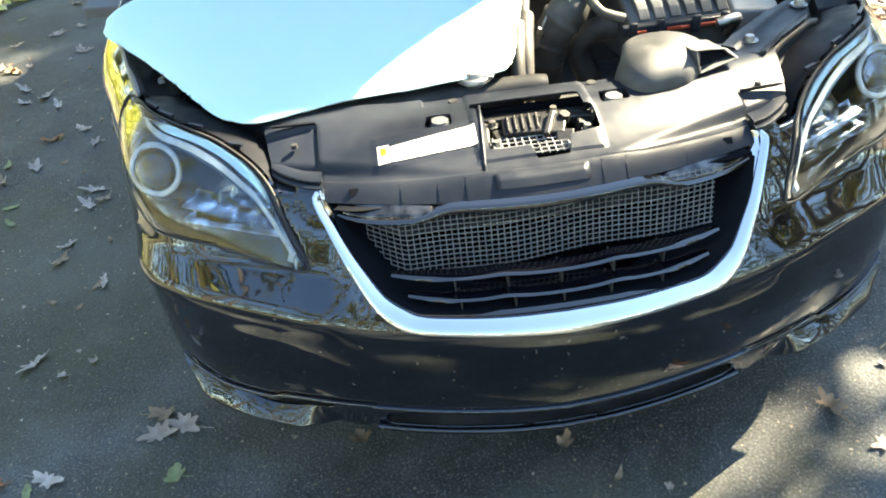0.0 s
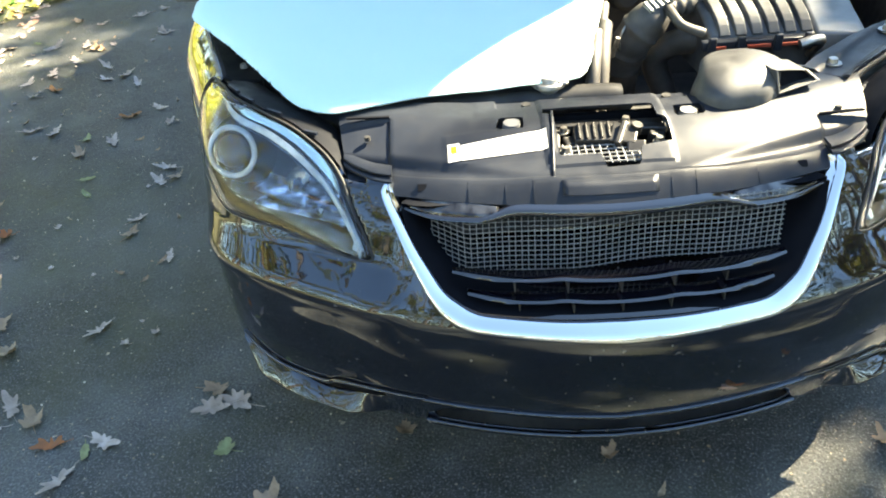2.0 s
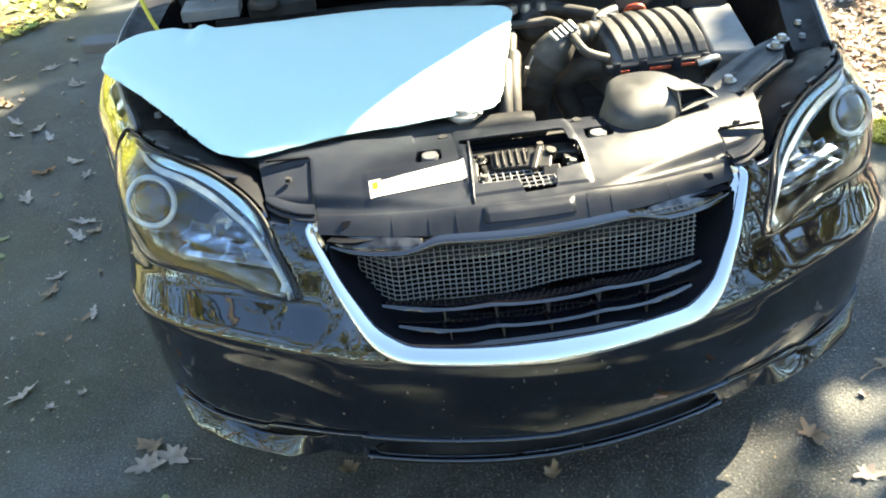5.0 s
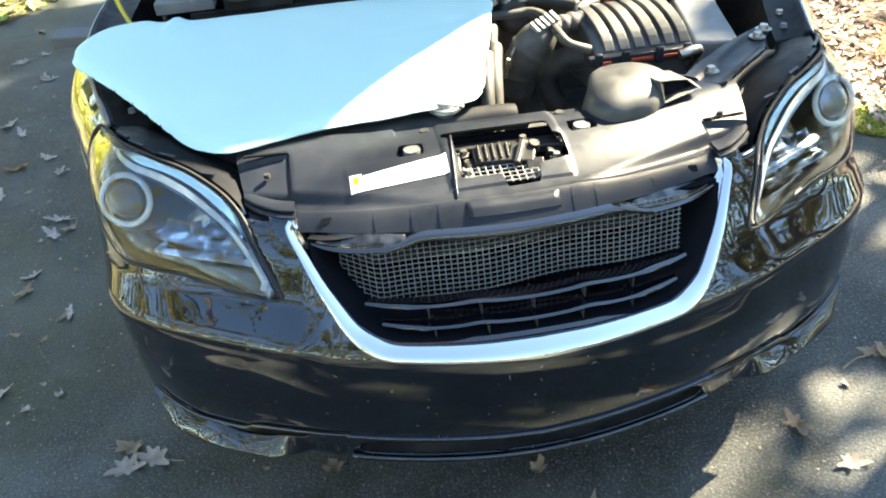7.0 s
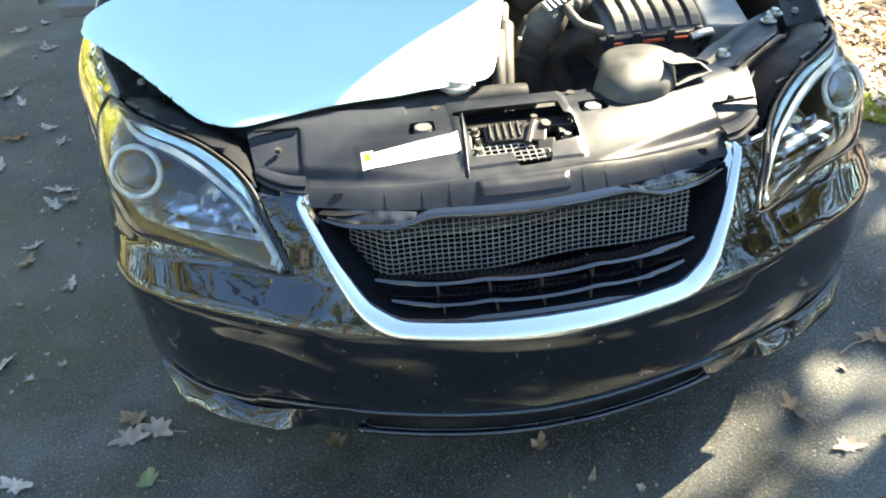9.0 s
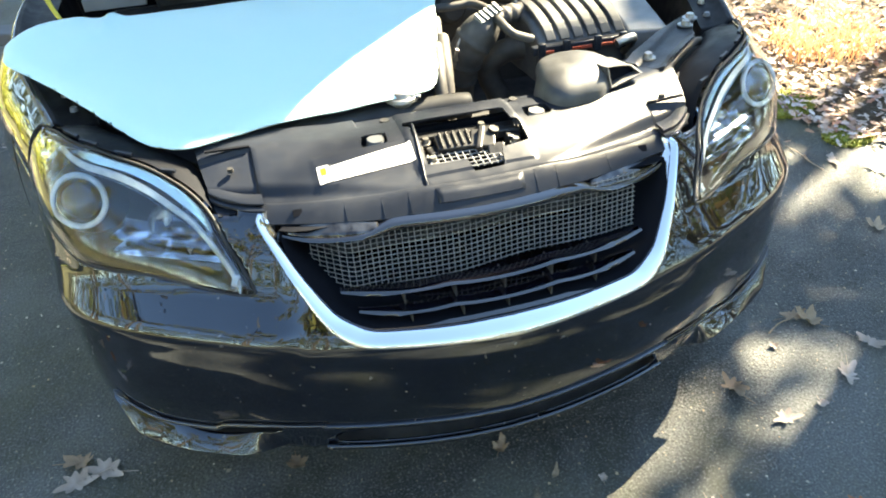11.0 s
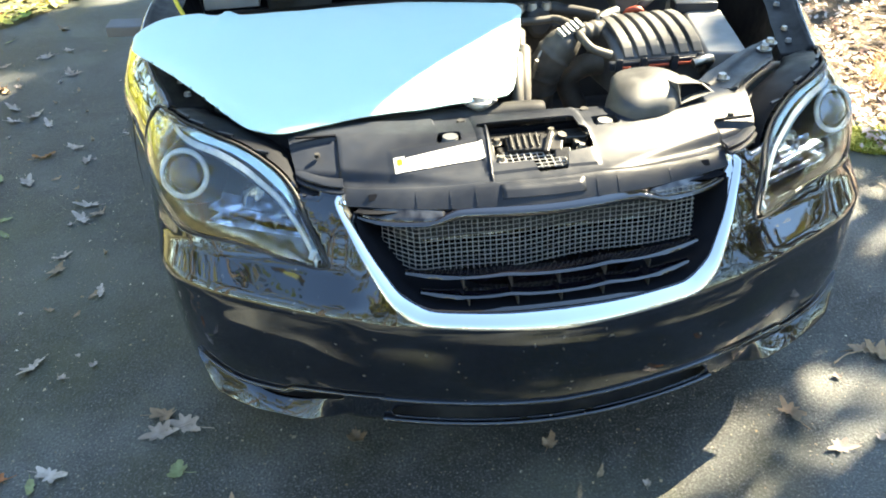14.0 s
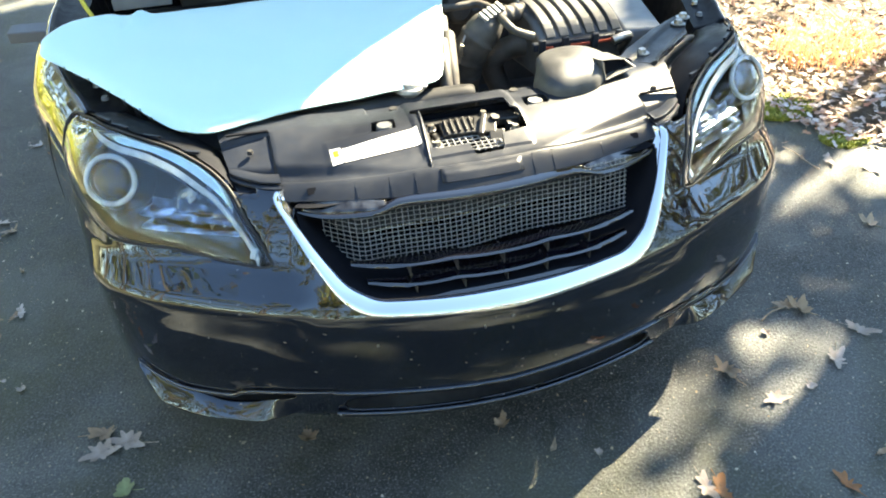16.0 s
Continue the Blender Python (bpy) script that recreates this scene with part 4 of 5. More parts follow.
# hoses, module and loom in front of the firewall
for knots, r in (([(.06, .80, .83), (.14, .84, .86), (.24, .83, .855), (.31, .77, .83), (.33, .72, .80)], .021), ([(-.05, .93, .84), (.10, .95, .87), (.30, .95, .87), (.46, .92, .85)], .016), ([(.44, .86, .80), (.47, .80, .86), (.52, .84, .88), (.54, .93, .86)], .012)):
    bm = bmesh.new()
    tube(bm, curve_points(knots, 26), [r * (1.09 if k % 3 == 0 else 1) for k in range(26)], 12)
    part("coolant_hose", bm, RUBBER, car, "dark rubber hose in front of the firewall")
for place, size in (((.30, .985, .875, 0, 0, 4), (.13, .07, .055)), ((.45, .90, .855, 0, 0, -8), (.07, .10, .06)), ((.13, 1.02, .87, 0, 0, 0), (.09, .06, .05))):
    bm = bmesh.new()
    block(bm, size, pose(*place))
    block(bm, (size[0] * .5, size[1] * .4, .02), pose(*place) @ pose(0, 0, size[2] / 2 + .008))
    soften(part("control_module", bm, DUSTY, car, "dusty module at the firewall"), .006)
# battery
bm = bmesh.new()
block(bm, (.104, .33, .20), pose(.615, .640, .735, 0, 0, -13))
battery = part("battery", bm, GREY, car, "pale grey battery with a dark case")
soften(battery, .008)
bm = bmesh.new()
block(bm, (.120, .345, .12), pose(.615, .640, .70, 0, 0, -13))
soften(part("battery_case", bm, DULL, battery), .006)
bm = bmesh.new()
block(bm, (.120, .062, .03), pose(.632, .815, .845, 0, 0, -8))
soften(part("battery_clamp", bm, COVER, battery), .004)
# radiator tank, cap
bm = bmesh.new()
tube(bm, curve_points([(-.48, .315, .79), (-.2, .31, .80), (0, .31, .805), (.06, .312, .80)], 20), .028, 14)
tank = part("radiator_tank", bm, DULL, car, "black radiator tank")
bm = bmesh.new()
rod(bm, .036, .034, .010, pose(-.085, .318, .842), 30)
rod(bm, .026, .022, .012, pose(-.085, .318, .851), 24)
rod(bm, .024, .026, .03, pose(-.085, .318, .822), 20)
block(bm, (.024, .084, .006), pose(-.085, .318, .846, 0, 0, 70))
soften(part("radiator_cap", bm, SILVER, tank, "cast silver radiator cap"), .002)
# left-hand corner under the cloth
for i in range(5):
    bm = bmesh.new()
    block(bm, (.012, .06, .11), pose(-.70 + i * .022, .50 + .012 * i, .80, 10, 0, 8))
    part("fuse_box_fin", bm, DULL, car, smooth_shade=False)
bm = bmesh.new()
bmesh.ops.create_uvsphere(bm, u_segments=16, v_segments=10, radius=.026, matrix=pose(-.705, .55, .875))
bmesh.ops.create_uvsphere(bm, u_segments=16, v_segments=10, radius=.020, matrix=pose(-.655, .52, .868))
part("reservoir_cap", bm, GREY, car, "pale reservoir caps")
bm = bmesh.new()
block(bm, (.15, .10, .03), pose(-.665, .985, .915))
rod(bm, .004, .003, .05, pose(-.66, 1.0, .95))
soften(part("strut_mount", bm, GREY, car, "pale panel at the back of the bay"), .01)
bm = bmesh.new()
block(bm, (.18, .06, .05), pose(-.48, .99, .90))
rod(bm, .04, .038, .03, pose(-.52, .95, .925), 20)
soften(part("fluid_reservoir", bm, DULL, car, "dark fluid reservoir"), .01)
# prop rod
ROD = material("yellow_rod", lambda nt, p: (put(nt, p.inputs["Base Color"], (.62, .50, .06)), put(nt, p.inputs["Roughness"], .4)))
bm = bmesh.new()
tube(bm, curve_points([(-.77, .80, .925), (-.79, .82, .97), (-.815, .86, 1.06), (-.84, .90, 1.25), (-.80, .98, 1.62)], 30), .0055, 10)
part("prop_rod", bm, ROD, car, "yellow hood prop rod")

# ---- cloth over the bay ----
cloth_edge = [(-.884, .672), (-.880, .715), (-.822, .770), (-.737, .787), (-.68, .769), (-.541, .762), (-.401, .760), (-.231, .762), (-.05, .735), (.086, .702), (.078, .62), (.058, .54), (.03, .44), (.006, .355), (-.018, .312), (-.073, .299), (-.121, .297), (-.23, .288), (-.349, .282), (-.465, .258), (-.522, .249), (-.568, .262), (-.606, .288), (-.655, .351), (-.725, .446), (-.798, .537), (-.859, .607), (-.882, .640)]
cloth_out = rounded(cloth_edge, 170)


def cloth_z(x, y):
    d = nearest_on(cloth_out, x, y)[0]
    z = .860 + .18 * (min(y, .8) - .26) - .004
    z -= .014 * math.exp(-d / .012)
    z += .0035 * noise.noise(Vector((x * 5, y * 5, .3))) + .0018 * noise.noise(Vector((x * 14, y * 14, 2.1)))
    fold_line = math.exp(-((x + .665 - .3 * (y - .72)) / .016) ** 2) * ease((y - .66) / .06)
    crease = math.exp(-((y - .60 - .12 * x) / .012) ** 2) * ease((x + .35) / .3) * .4
    return z + .012 * fold_line - .003 * crease
cloth_ob = sheet("cloth", cloth_out, [], cloth_z, .011, CLOTH, None, .009, "pale blue cloth spread over the engine bay")
tagged(cloth_ob, "pale blue padded cloth spread over the engine bay", "cloth")

bm = bmesh.new()
block(bm, (.11, .055, .03), pose(-.955, .945, .868, 6, 0, -8))
soften(part("panel_end", bm, plastic("grey_panel", (.13, .13, .135), .6), car, "grey panel end over the fender"), .004)

# ---- raised hood, wheels and the rest of the body ----
HINGE, OPEN = Vector((0, 1.20, .965)), radians(70)


def hood_at(x, d, up=0.0):
    """A point of the raised hood: x across, d metres from the hinge, up: off its outer side."""
    c, s = math.cos(OPEN), math.sin(OPEN)
    bulge = .03 * (1 - (x / .72) ** 2) - .05 * ease((d - .85) / .22)
    return HINGE + Vector((x, -c * d + s * (bulge + up), s * d + c * (bulge + up)))
bm = bmesh.new()
ribbon(bm, [[hood_at(u * (.755 - .035 * (k / 14) ** 2), (1.08 - .09 * u * u) * k / 14) for u in np.linspace(-1, 1, 25)] for k in range(15)])
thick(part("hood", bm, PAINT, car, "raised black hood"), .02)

for sg in (-1, 1):
    for y in (.86, 3.60):
        bm = bmesh.new()
        prof = [(.30, -.095), (.325, -.10), (.335, -.07), (.337, 0), (.335, .07), (.325, .10), (.30, .095), (.24, .085), (.24, -.085)]
        made = [[bm.verts.new((sg * .81 + w, y + r * math.cos(a), .337 + r * math.sin(a))) for r, w in prof] for a in np.linspace(0, 2 * math.pi, 40, endpoint=False)]
        for A, B in zip(made, made[1:] + made[:1]):
            for j in range(len(prof)):
                bm.faces.new((A[j], A[(j + 1) % len(prof)], B[(j + 1) % len(prof)], B[j]))
        wheel = part("tyre", bm, RUBBER, car, "black tyre")
        bm = bmesh.new()
        rod(bm, .245, .245, .10, pose(sg * .81, y, .337, 0, 90, 0), 40)
        for k in range(5):
            block(bm, (.03, .06, .22), pose(sg * .865, y, .337, k * 72, 0, 0) @ pose(0, 0, .12))
        part("rim", bm, SILVER, wheel, "silver alloy rim")

# side panels, roof and glass behind the engine bay
bm = bmesh.new()
secs = []
for y, zt, w in ((1.42, .93, .965), (1.6, .95, .97), (2.4, .97, .97), (3.2, .98, .965), (3.9, 1.0, .95), (4.4, 1.02, .91), (4.66, .98, .84)):
    low = .62 if 3.3 < y < 3.9 else .22
    secs.append([Vector((x * w, y, z)) for x, z in ((-.80, .2), (-.98, .24), (-1, .45), (-1.0, .70), (-.975, zt - .06), (-.93, zt), (.93, zt), (.975, zt - .06), (1.0, .70), (1, .45), (.98, .24), (.80, .2))])
lofted(bm, secs)
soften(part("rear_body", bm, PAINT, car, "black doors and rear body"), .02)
bm = bmesh.new()
lofted(bm, [[Vector((x * w, y, z)) for x, z in ((-1, .96), (-.97, (z1 + .96) / 2), (-.86, z1), (.86, z1), (.97, (z1 + .96) / 2), (1, .96))] for y, z1, w in ((1.25, .985, .80), (1.75, 1.25, .80), (2.15, 1.43, .80), (2.7, 1.475, .80), (3.3, 1.45, .79), (3.9, 1.24, .77), (4.3, 1.03, .74))])
TINT = material("tinted_glass", lambda nt, p: (put(nt, p.inputs["Base Color"], (.01, .012, .013)), put(nt, p.inputs["Roughness"], .03), put(nt, p.inputs["Coat Weight"], 1.0)))
part("greenhouse", bm, TINT, car, "dark tinted windows")
bm = bmesh.new()
ribbon(bm, [[Vector((x * .69, y, z + .012 - .02 * x * x)) for x in (-1, -.7, 0, .7, 1)] for y, z in ((2.1, 1.425), (2.3, 1.455), (2.7, 1.475), (3.1, 1.467), (3.35, 1.44))])
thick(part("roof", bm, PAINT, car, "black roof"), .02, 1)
bm = bmesh.new()
block(bm, (1.45, .14, .03), pose(0, 1.17, .955, 8))
soften(part("cowl", bm, DULL, car, "black cowl below the windshield"), .008)

# ---- leaves lying on the driveway ----
def leaf_mesh(name, shape, size, curl, mat, seed):
    """A thin lobed leaf with a stalk; shape: radius by angle."""
    rnd = random.Random(seed)
    bm = bmesh.new()
    n = 44
    ring_a, ring_b = [], []
    px, py = rnd.uniform(0, 6), rnd.uniform(0, 6)
    def lift(x, y):
        return curl * size * (1.6 * (x * x + .5 * y * y) + .18 * math.sin(5 * x + px) + .15 * math.sin(6 * y + py)) + .003
    mid = bm.verts.new((0, 0, lift(0, 0) * size))
    for i in range(n):
        a = 2 * math.pi * i / n
        r = shape(a) * rnd.uniform(.93, 1.07) * (1 + .55 * noise.noise(Vector((1.4 * math.cos(a), 1.4 * math.sin(a), seed * 3.7))))
        for ring, k in ((ring_a, .5), (ring_b, 1)):
            x, y = r * k * math.cos(a), r * k * math.sin(a)
            ring.append(bm.verts.new((x * size, y * size, max(lift(x, y), .002))))
    for i in range(n):
        j = (i + 1) % n
        bm.faces.new((mid, ring_a[i], ring_a[j]))
        bm.faces.new((ring_a[i], ring_b[i], ring_b[j], ring_a[j]))
    tube(bm, [Vector((0, -.3 * size, .004)), Vector((.03 * size, -.8 * size, .004)), Vector((.1 * size, -1.25 * size, .006))], .0010, 5)
    me = bpy.data.meshes.new(name)
    bm.to_mesh(me)
    bm.free()
    me.materials.append(mat)
    me.shade_smooth()
    return me


def maple(a):
    return (.58 + .32 * abs(math.cos(2.5 * (a - math.pi / 2))) ** .65 + .06 * math.cos(13 * a + 1)) * (.82 + .18 * math.sin(a))


def oak(a):
    body = 1 / math.sqrt((math.cos(a) / .42) ** 2 + math.sin(a) ** 2)
    return body * (.80 + .22 * math.cos(7 * a + .5))


def oval(a):
    return 1 / math.sqrt((math.cos(a) / .34) ** 2 + math.sin(a) ** 2)

PALE = leaf_mat("pale_underside_leaf", (.52, .43, .37), (.40, .32, .27), (.58, .50, .45))
TAN = leaf_mat("tan_leaf", (.42, .30, .19), (.34, .22, .14), (.46, .36, .26))
RUST = leaf_mat("orange_leaf", (.42, .13, .04), (.36, .16, .06), (.46, .20, .06))
GREENISH = leaf_mat("green_leaf", (.16, .22, .08), (.30, .34, .16), (.24, .26, .10))
KINDS = {
    "p": [leaf_mesh("pale_leaf", oak, .054, .3, PALE, 11), leaf_mesh("pale_leaf", oak, .060, .35, PALE, 2)],
    "t": [leaf_mesh("tan_leaf", oak, .052, .55, TAN, 3), leaf_mesh("tan_leaf", maple, .038, .6, TAN, 4)],
    "r": [leaf_mesh("orange_leaf", maple, .042, .5, RUST, 5), leaf_mesh("orange_leaf", oak, .046, .45, RUST, 6)],
    "g": [leaf_mesh("green_leaf", oval, .038, .2, GREENISH, 7), leaf_mesh("green_leaf", maple, .038, .3, GREENISH, 8)],
    "s": [leaf_mesh("leaf_scrap", oval, .018, .5, TAN, 9), leaf_mesh("leaf_scrap", maple, .017, .5, PALE, 10)],
}
WORDS = {"p": "pale dry fallen leaf lying upside down on asphalt", "t": "curled tan dry oak leaf lying on asphalt", "r": "rusty orange fallen leaf lying on asphalt", "g": "faded green fallen leaf lying flat on asphalt", "s": "small torn scrap of dry leaf on asphalt"}
leaf_rng = random.Random(11)


def drop_leaf(kind, x, y, scale=1.0):
    ob = new({"p": "fallen_leaf", "t": "oak_leaf", "r": "orange_leaf", "g": "green_leaf", "s": "leaf_scrap"}[kind], leaf_rng.choice(KINDS[kind]))
    ob.location = (x, y, .001)
    ob.rotation_euler = (radians(leaf_rng.uniform(-5, 5)), radians(leaf_rng.uniform(-5, 5)), leaf_rng.uniform(0, 6.28))
    ob.scale = (scale * leaf_rng.uniform(.85, 1.15),) * 3
    return tagged(ob, WORDS[kind], "leaf", "leaves on the driveway")

for kind, spots in {
    "p": [(-1.827, 2.945), (-2.22, 2.637), (-2.285, 2.491), (-1.889, 2.432), (-1.801, 2.312), (-2.142, 1.891), (-2.03, 1.867), (-1.736, 1.743), (-1.435, 1.504), (-1.438, 1.40), (-1.936, 1.035), (-1.391, .573), (-1.535, .278), (-1.57, .213), (-1.236, .145), (-1.309, .031), (-.979, .241), (-.913, .261), (1.71, .915), (1.814, .804), (1.151, .049), (1.008, -.036), (.757, -.113), (.44, -.305), (-2.374, 2.388), (-1.861, 2.98), (-2.024, 2.538)],
    "t": [(-2.285, 2.241), (-1.842, 1.647), (-2.029, 1.266), (-1.708, .609), (-1.641, .496), (-1.451, .22), (-.969, .301), (-.778, -.068), (-.451, .13), (1.557, .493), (1.016, .206), (1.051, .172), (.695, .018), (-1.445, 1.067), (-2.13, 2.766), (.038, .022)],
    "r": [(-1.732, 1.97), (-1.91, 1.093), (.759, -.396), (.47, -.33), (-2.20, 2.30), (-1.373, .14)],
    "g": [(-1.861, 1.782), (-1.745, 1.453), (-1.705, 1.34), (-.908, .101), (-1.274, .116)],
    "s": [(-1.414, .842), (-1.32, .799), (-1.735, 1.129), (-1.212, .548), (-1.291, .505), (-1.516, .12), (.886, .114), (.898, -.343), (1.624, .955), (.876, -.103), (.24, -.138), (-1.62, 1.75), (-1.55, 2.1), (-1.95, 2.2), (-1.3, 1.15), (-1.75, 2.7), (-1.5, 1.9), (.14, -.088)],
}.items():
    for x, y in spots:
        drop_leaf(kind, x, y, .7 if (x, y) == (.038, .022) else 1)
for i in range(70):          # thicker scatter towards the edge of the drive
    x, y = leaf_rng.uniform(-3.6, -2.05), leaf_rng.uniform(1.6, 6)
    drop_leaf(leaf_rng.choice("ppttrsg"), x, y)

for i in range(60):          # scraps blown over the drive
    drop_leaf(leaf_rng.choice("sssspt"), leaf_rng.uniform(-2.7, -1.25), leaf_rng.uniform(.5, 3.4), leaf_rng.uniform(.6, 1))
# crumbs of leaf and grit
bm = bmesh.new()
rnd = random.Random(5)
for i in range(2000):
    x, y = rnd.uniform(-2.8, 2.2), rnd.uniform(-.7, 2.6)
    r = rnd.uniform(.0015, .0042) * (1.6 if rnd.random() < .12 else 1)
    m = pose(x, y, .002, rnd.uniform(-30, 30), rnd.uniform(-30, 30), rnd.uniform(0, 360))
    vs = [bm.verts.new(m @ Vector((r * math.cos(a) * rnd.uniform(.6, 1.5), r * math.sin(a), rnd.uniform(0, .002)))) for a in (0, 1.5, 3.0, 4.6)]
    bm.faces.new(vs)
CRUMB = island_mat("leaf_crumbs", (.45, .36, .25), (.30, .20, .11), (.55, .50, .42), (.20, .15, .09))
tagged(part("leaf_crumbs", bm, CRUMB), "scattered crumbs of dry leaf and grit", "litter", kind="stuff")

# ---- leafy bank beside the drive ----
def soil(nt, p):
    put(nt, p.inputs["Base Color"], ramp(nt, fractal(nt, 14, 8, .7), (.3, (.035, .024, .016)), (.6, (.10, .07, .045)), (.85, (.20, .15, .10))))
    p.inputs["Roughness"].default_value = .95
    relief(nt, p, fractal(nt, 40, 6), 1, .02)


def bank_x(y):
    return float(np.interp(y, [.1, .6, .86, .965, 1.02, 1.09, 1.20, 1.29, 1.40, 1.62, 1.9, 3, 12], [5, 3, 2.3, 2.02, 1.93, 1.875, 1.85, 1.815, 1.83, 1.90, 1.98, 2.2, 3.2]))
bm = bmesh.new()
grid = []
for j, y in enumerate(np.concatenate([np.linspace(.1, 3, 60), np.linspace(3.3, 14, 24)])):
    e = bank_x(y)
    grid.append([Vector((e + d, y, .004 + .05 * ease(d / .8) + .12 * ease(d / 4) + .02 * noise.noise(Vector((d * 2, y * 2, 0))) * ease(d / .3))) for d in (0, .03, .08, .15, .25, .4, .6, .9, 1.3, 2, 3, 5, 9, 16, 30)])
ribbon(bm, grid)
tagged(part("bank", bm, material("leafy_soil", soil)), "dark leaf-strewn soil bank beside the driveway", "bank", kind="structure")


def litter(name, count, place, size, mat, label, seed, stand=.5):
    rnd = random.Random(seed)
    verts, faces = [], []
    for i in range(count):
        x, y, z = place(rnd)
        s = size * rnd.uniform(.6, 1.3)
        m = Euler((rnd.uniform(-stand, stand), rnd.uniform(-stand, stand), rnd.uniform(0, 6.28))).to_matrix()
        k = len(verts)
        for q in ((0, -1, .05), (.42, -.3, .12), (.30, .1, .05), (.55, .45, .2), (0, 1, .1), (-.55, .4, .18), (-.28, .1, .05), (-.45, -.3, .15)):
            v = m @ Vector(q) * s
            verts.append((x + v.x, y + v.y, max(z + v.z, .003)))
        faces.append(tuple(range(k, k + 8)))
    me = bpy.data.meshes.new(name)
    me.from_pydata(verts, [], faces)
    me.materials.append(mat)
    return tagged(new(name, me), label, "leaf litter", kind="stuff")


def bank_spot(rnd):
    y = .25 + 7.5 * rnd.random() ** 1.6
    d = 4.5 * rnd.random() ** 1.5 - (.05 if rnd.random() < .9 else .35 * rnd.random())
    return bank_x(y) + d, y, .012 + .05 * ease(d / .8) + .12 * ease(d / 4) + rnd.uniform(0, .02)
LITTER = island_mat("leaf_litter", (.24, .15, .10), (.56, .46, .40), (.38, .20, .12), (.72, .66, .62), (.32, .21, .15), (.50, .22, .14), (.66, .57, .52), (.44, .33, .27))
litter("leaf_litter", 15000, bank_spot, .021, LITTER, "thick litter of dry brown leaves on the bank", 21)


def left_spot(rnd):
    y = 2.4 + 5 * rnd.random()
    return -2.55 - .15 * (y - 2.4) - 2.5 * rnd.random() ** 1.4, y, .004
litter("leaf_litter", 900, left_spot, .036, LITTER, "scattered dry leaves along the far edge", 22, .25)

# lit verge across the drive
bm = bmesh.new()
ribbon(bm, [[Vector((float(np.interp(y, [-6, 2, 3.2, 4.3, 6, 16], [-4.6, -3.3, -2.95, -2.15, -2.0, -2.0])) - d + .05 * noise.noise(Vector((y * 3, 0, 1))), y, .004 + .06 * ease(d / 1.5) + .01 * noise.noise(Vector((d * 3, y * 3, 5)))) ) for d in (0, .05, .15, .3, .6, 1, 2, 4, 8, 16, 30)] for y in np.linspace(-6, 16, 90)])
tagged(part("verge", bm, material("verge_soil", lambda nt, p: (put(nt, p.inputs["Base Color"], ramp(nt, fractal(nt, 9, 8, .7), (.3, (.05, .05, .025)), (.5, (.10, .10, .045)), (.7, (.18, .15, .08)))), put(nt, p.inputs["Roughness"], .95), relief(nt, p, fractal(nt, 40, 6), 1, .02)))), "pale sunlit leafy verge across the driveway", "verge", kind="structure")
VERGE_LEAVES = island_mat("verge_leaves", (.58, .52, .12), (.34, .42, .08), (.66, .54, .28), (.44, .30, .09), (.22, .32, .07))
litter("verge_leaves", 5000, lambda r: ((lambda y: (float(np.interp(y, [-6, 2, 3.2, 4.3, 6, 16], [-4.6, -3.3, -2.95, -2.15, -2.0, -2.0])) - 6 * r.random() ** 1.5, y, .03))(r.uniform(1.5, 10))), .045, VERGE_LEAVES, "yellow and tan leaves covering the verge", 23)

SHRUB = island_mat("shrub_leaves", (.62, .58, .10), (.42, .52, .10), (.70, .60, .22), (.30, .42, .08), through_light=.4)
for x, y, s in ((-4.4, 6.2, 41), (-5.6, 7.6, 42), (-5.2, 5.2, 43)):
    litter("shrub", 900, lambda r: (x + r.gauss(0, .45), y + r.gauss(0, .45), .15 + abs(r.gauss(0, .55))), .07, SHRUB, "low yellow-green shrub on the sunlit verge", s, 1.2)

# dry orange grass tuft
def blades(name, count, centre, spread, height, mat, label, seed, width=.0022):
    rnd = random.Random(seed)
    bm = bmesh.new()
    for i in range(count):
        a, r = rnd.uniform(0, 6.28), spread * math.sqrt(rnd.random())
        b = Vector((centre[0] + r * math.cos(a), centre[1] + r * math.sin(a) * .8, centre[2]))
        h = height * rnd.uniform(.5, 1.15)
        lean = Vector((rnd.gauss(0, .6), rnd.gauss(-.1, .6), 0)) * h
        side = Vector((rnd.uniform(-1, 1), rnd.uniform(-1, 1), 0)).normalized() * width
        pts = [b, b + lean * .25 + Vector((0, 0, h * .5)), b + lean * .7 + Vector((0, 0, h * .82)), b + lean * 1.2 + Vector((0, 0, h * .95))]
        v = [(bm.verts.new(p - side * k), bm.verts.new(p + side * k)) for p, k in zip(pts, (1, .9, .6, .15))]
        for A, B in zip(v, v[1:]):
            bm.faces.new((A[0], A[1], B[1], B[0]))
    return tagged(part(name, bm, mat, smooth_shade=False), label, "grass", kind="stuff")
STRAW = island_mat("orange_grass", (.62, .30, .14), (.70, .42, .22), (.50, .20, .09), (.66, .50, .33), through_light=.3, rough=.6)
blades("dry_grass", 520, (2.34, 1.78, .02), .28, .16, STRAW, "tuft of dry orange grass on the bank", 31)
blades("dry_grass", 160, (2.85, 1.25, .03), .3, .11, STRAW, "thin dry orange grass on the bank", 32)
MOSS = island_mat("yellow_moss", (.32, .33, .05), (.22, .25, .04), (.42, .40, .08))
blades("moss", 2600, (1.80, 1.37, .0), .15, .022, MOSS, "yellow-green moss at the drive's edge", 33, .004)
blades("moss", 900, (1.88, 1.04, .0), .10, .016, MOSS, "yellow-green moss at the drive's edge", 34, .004)
WEED = island_mat("green_weed", (.08, .22, .03), (.14, .30, .05), (.10, .18, .04))
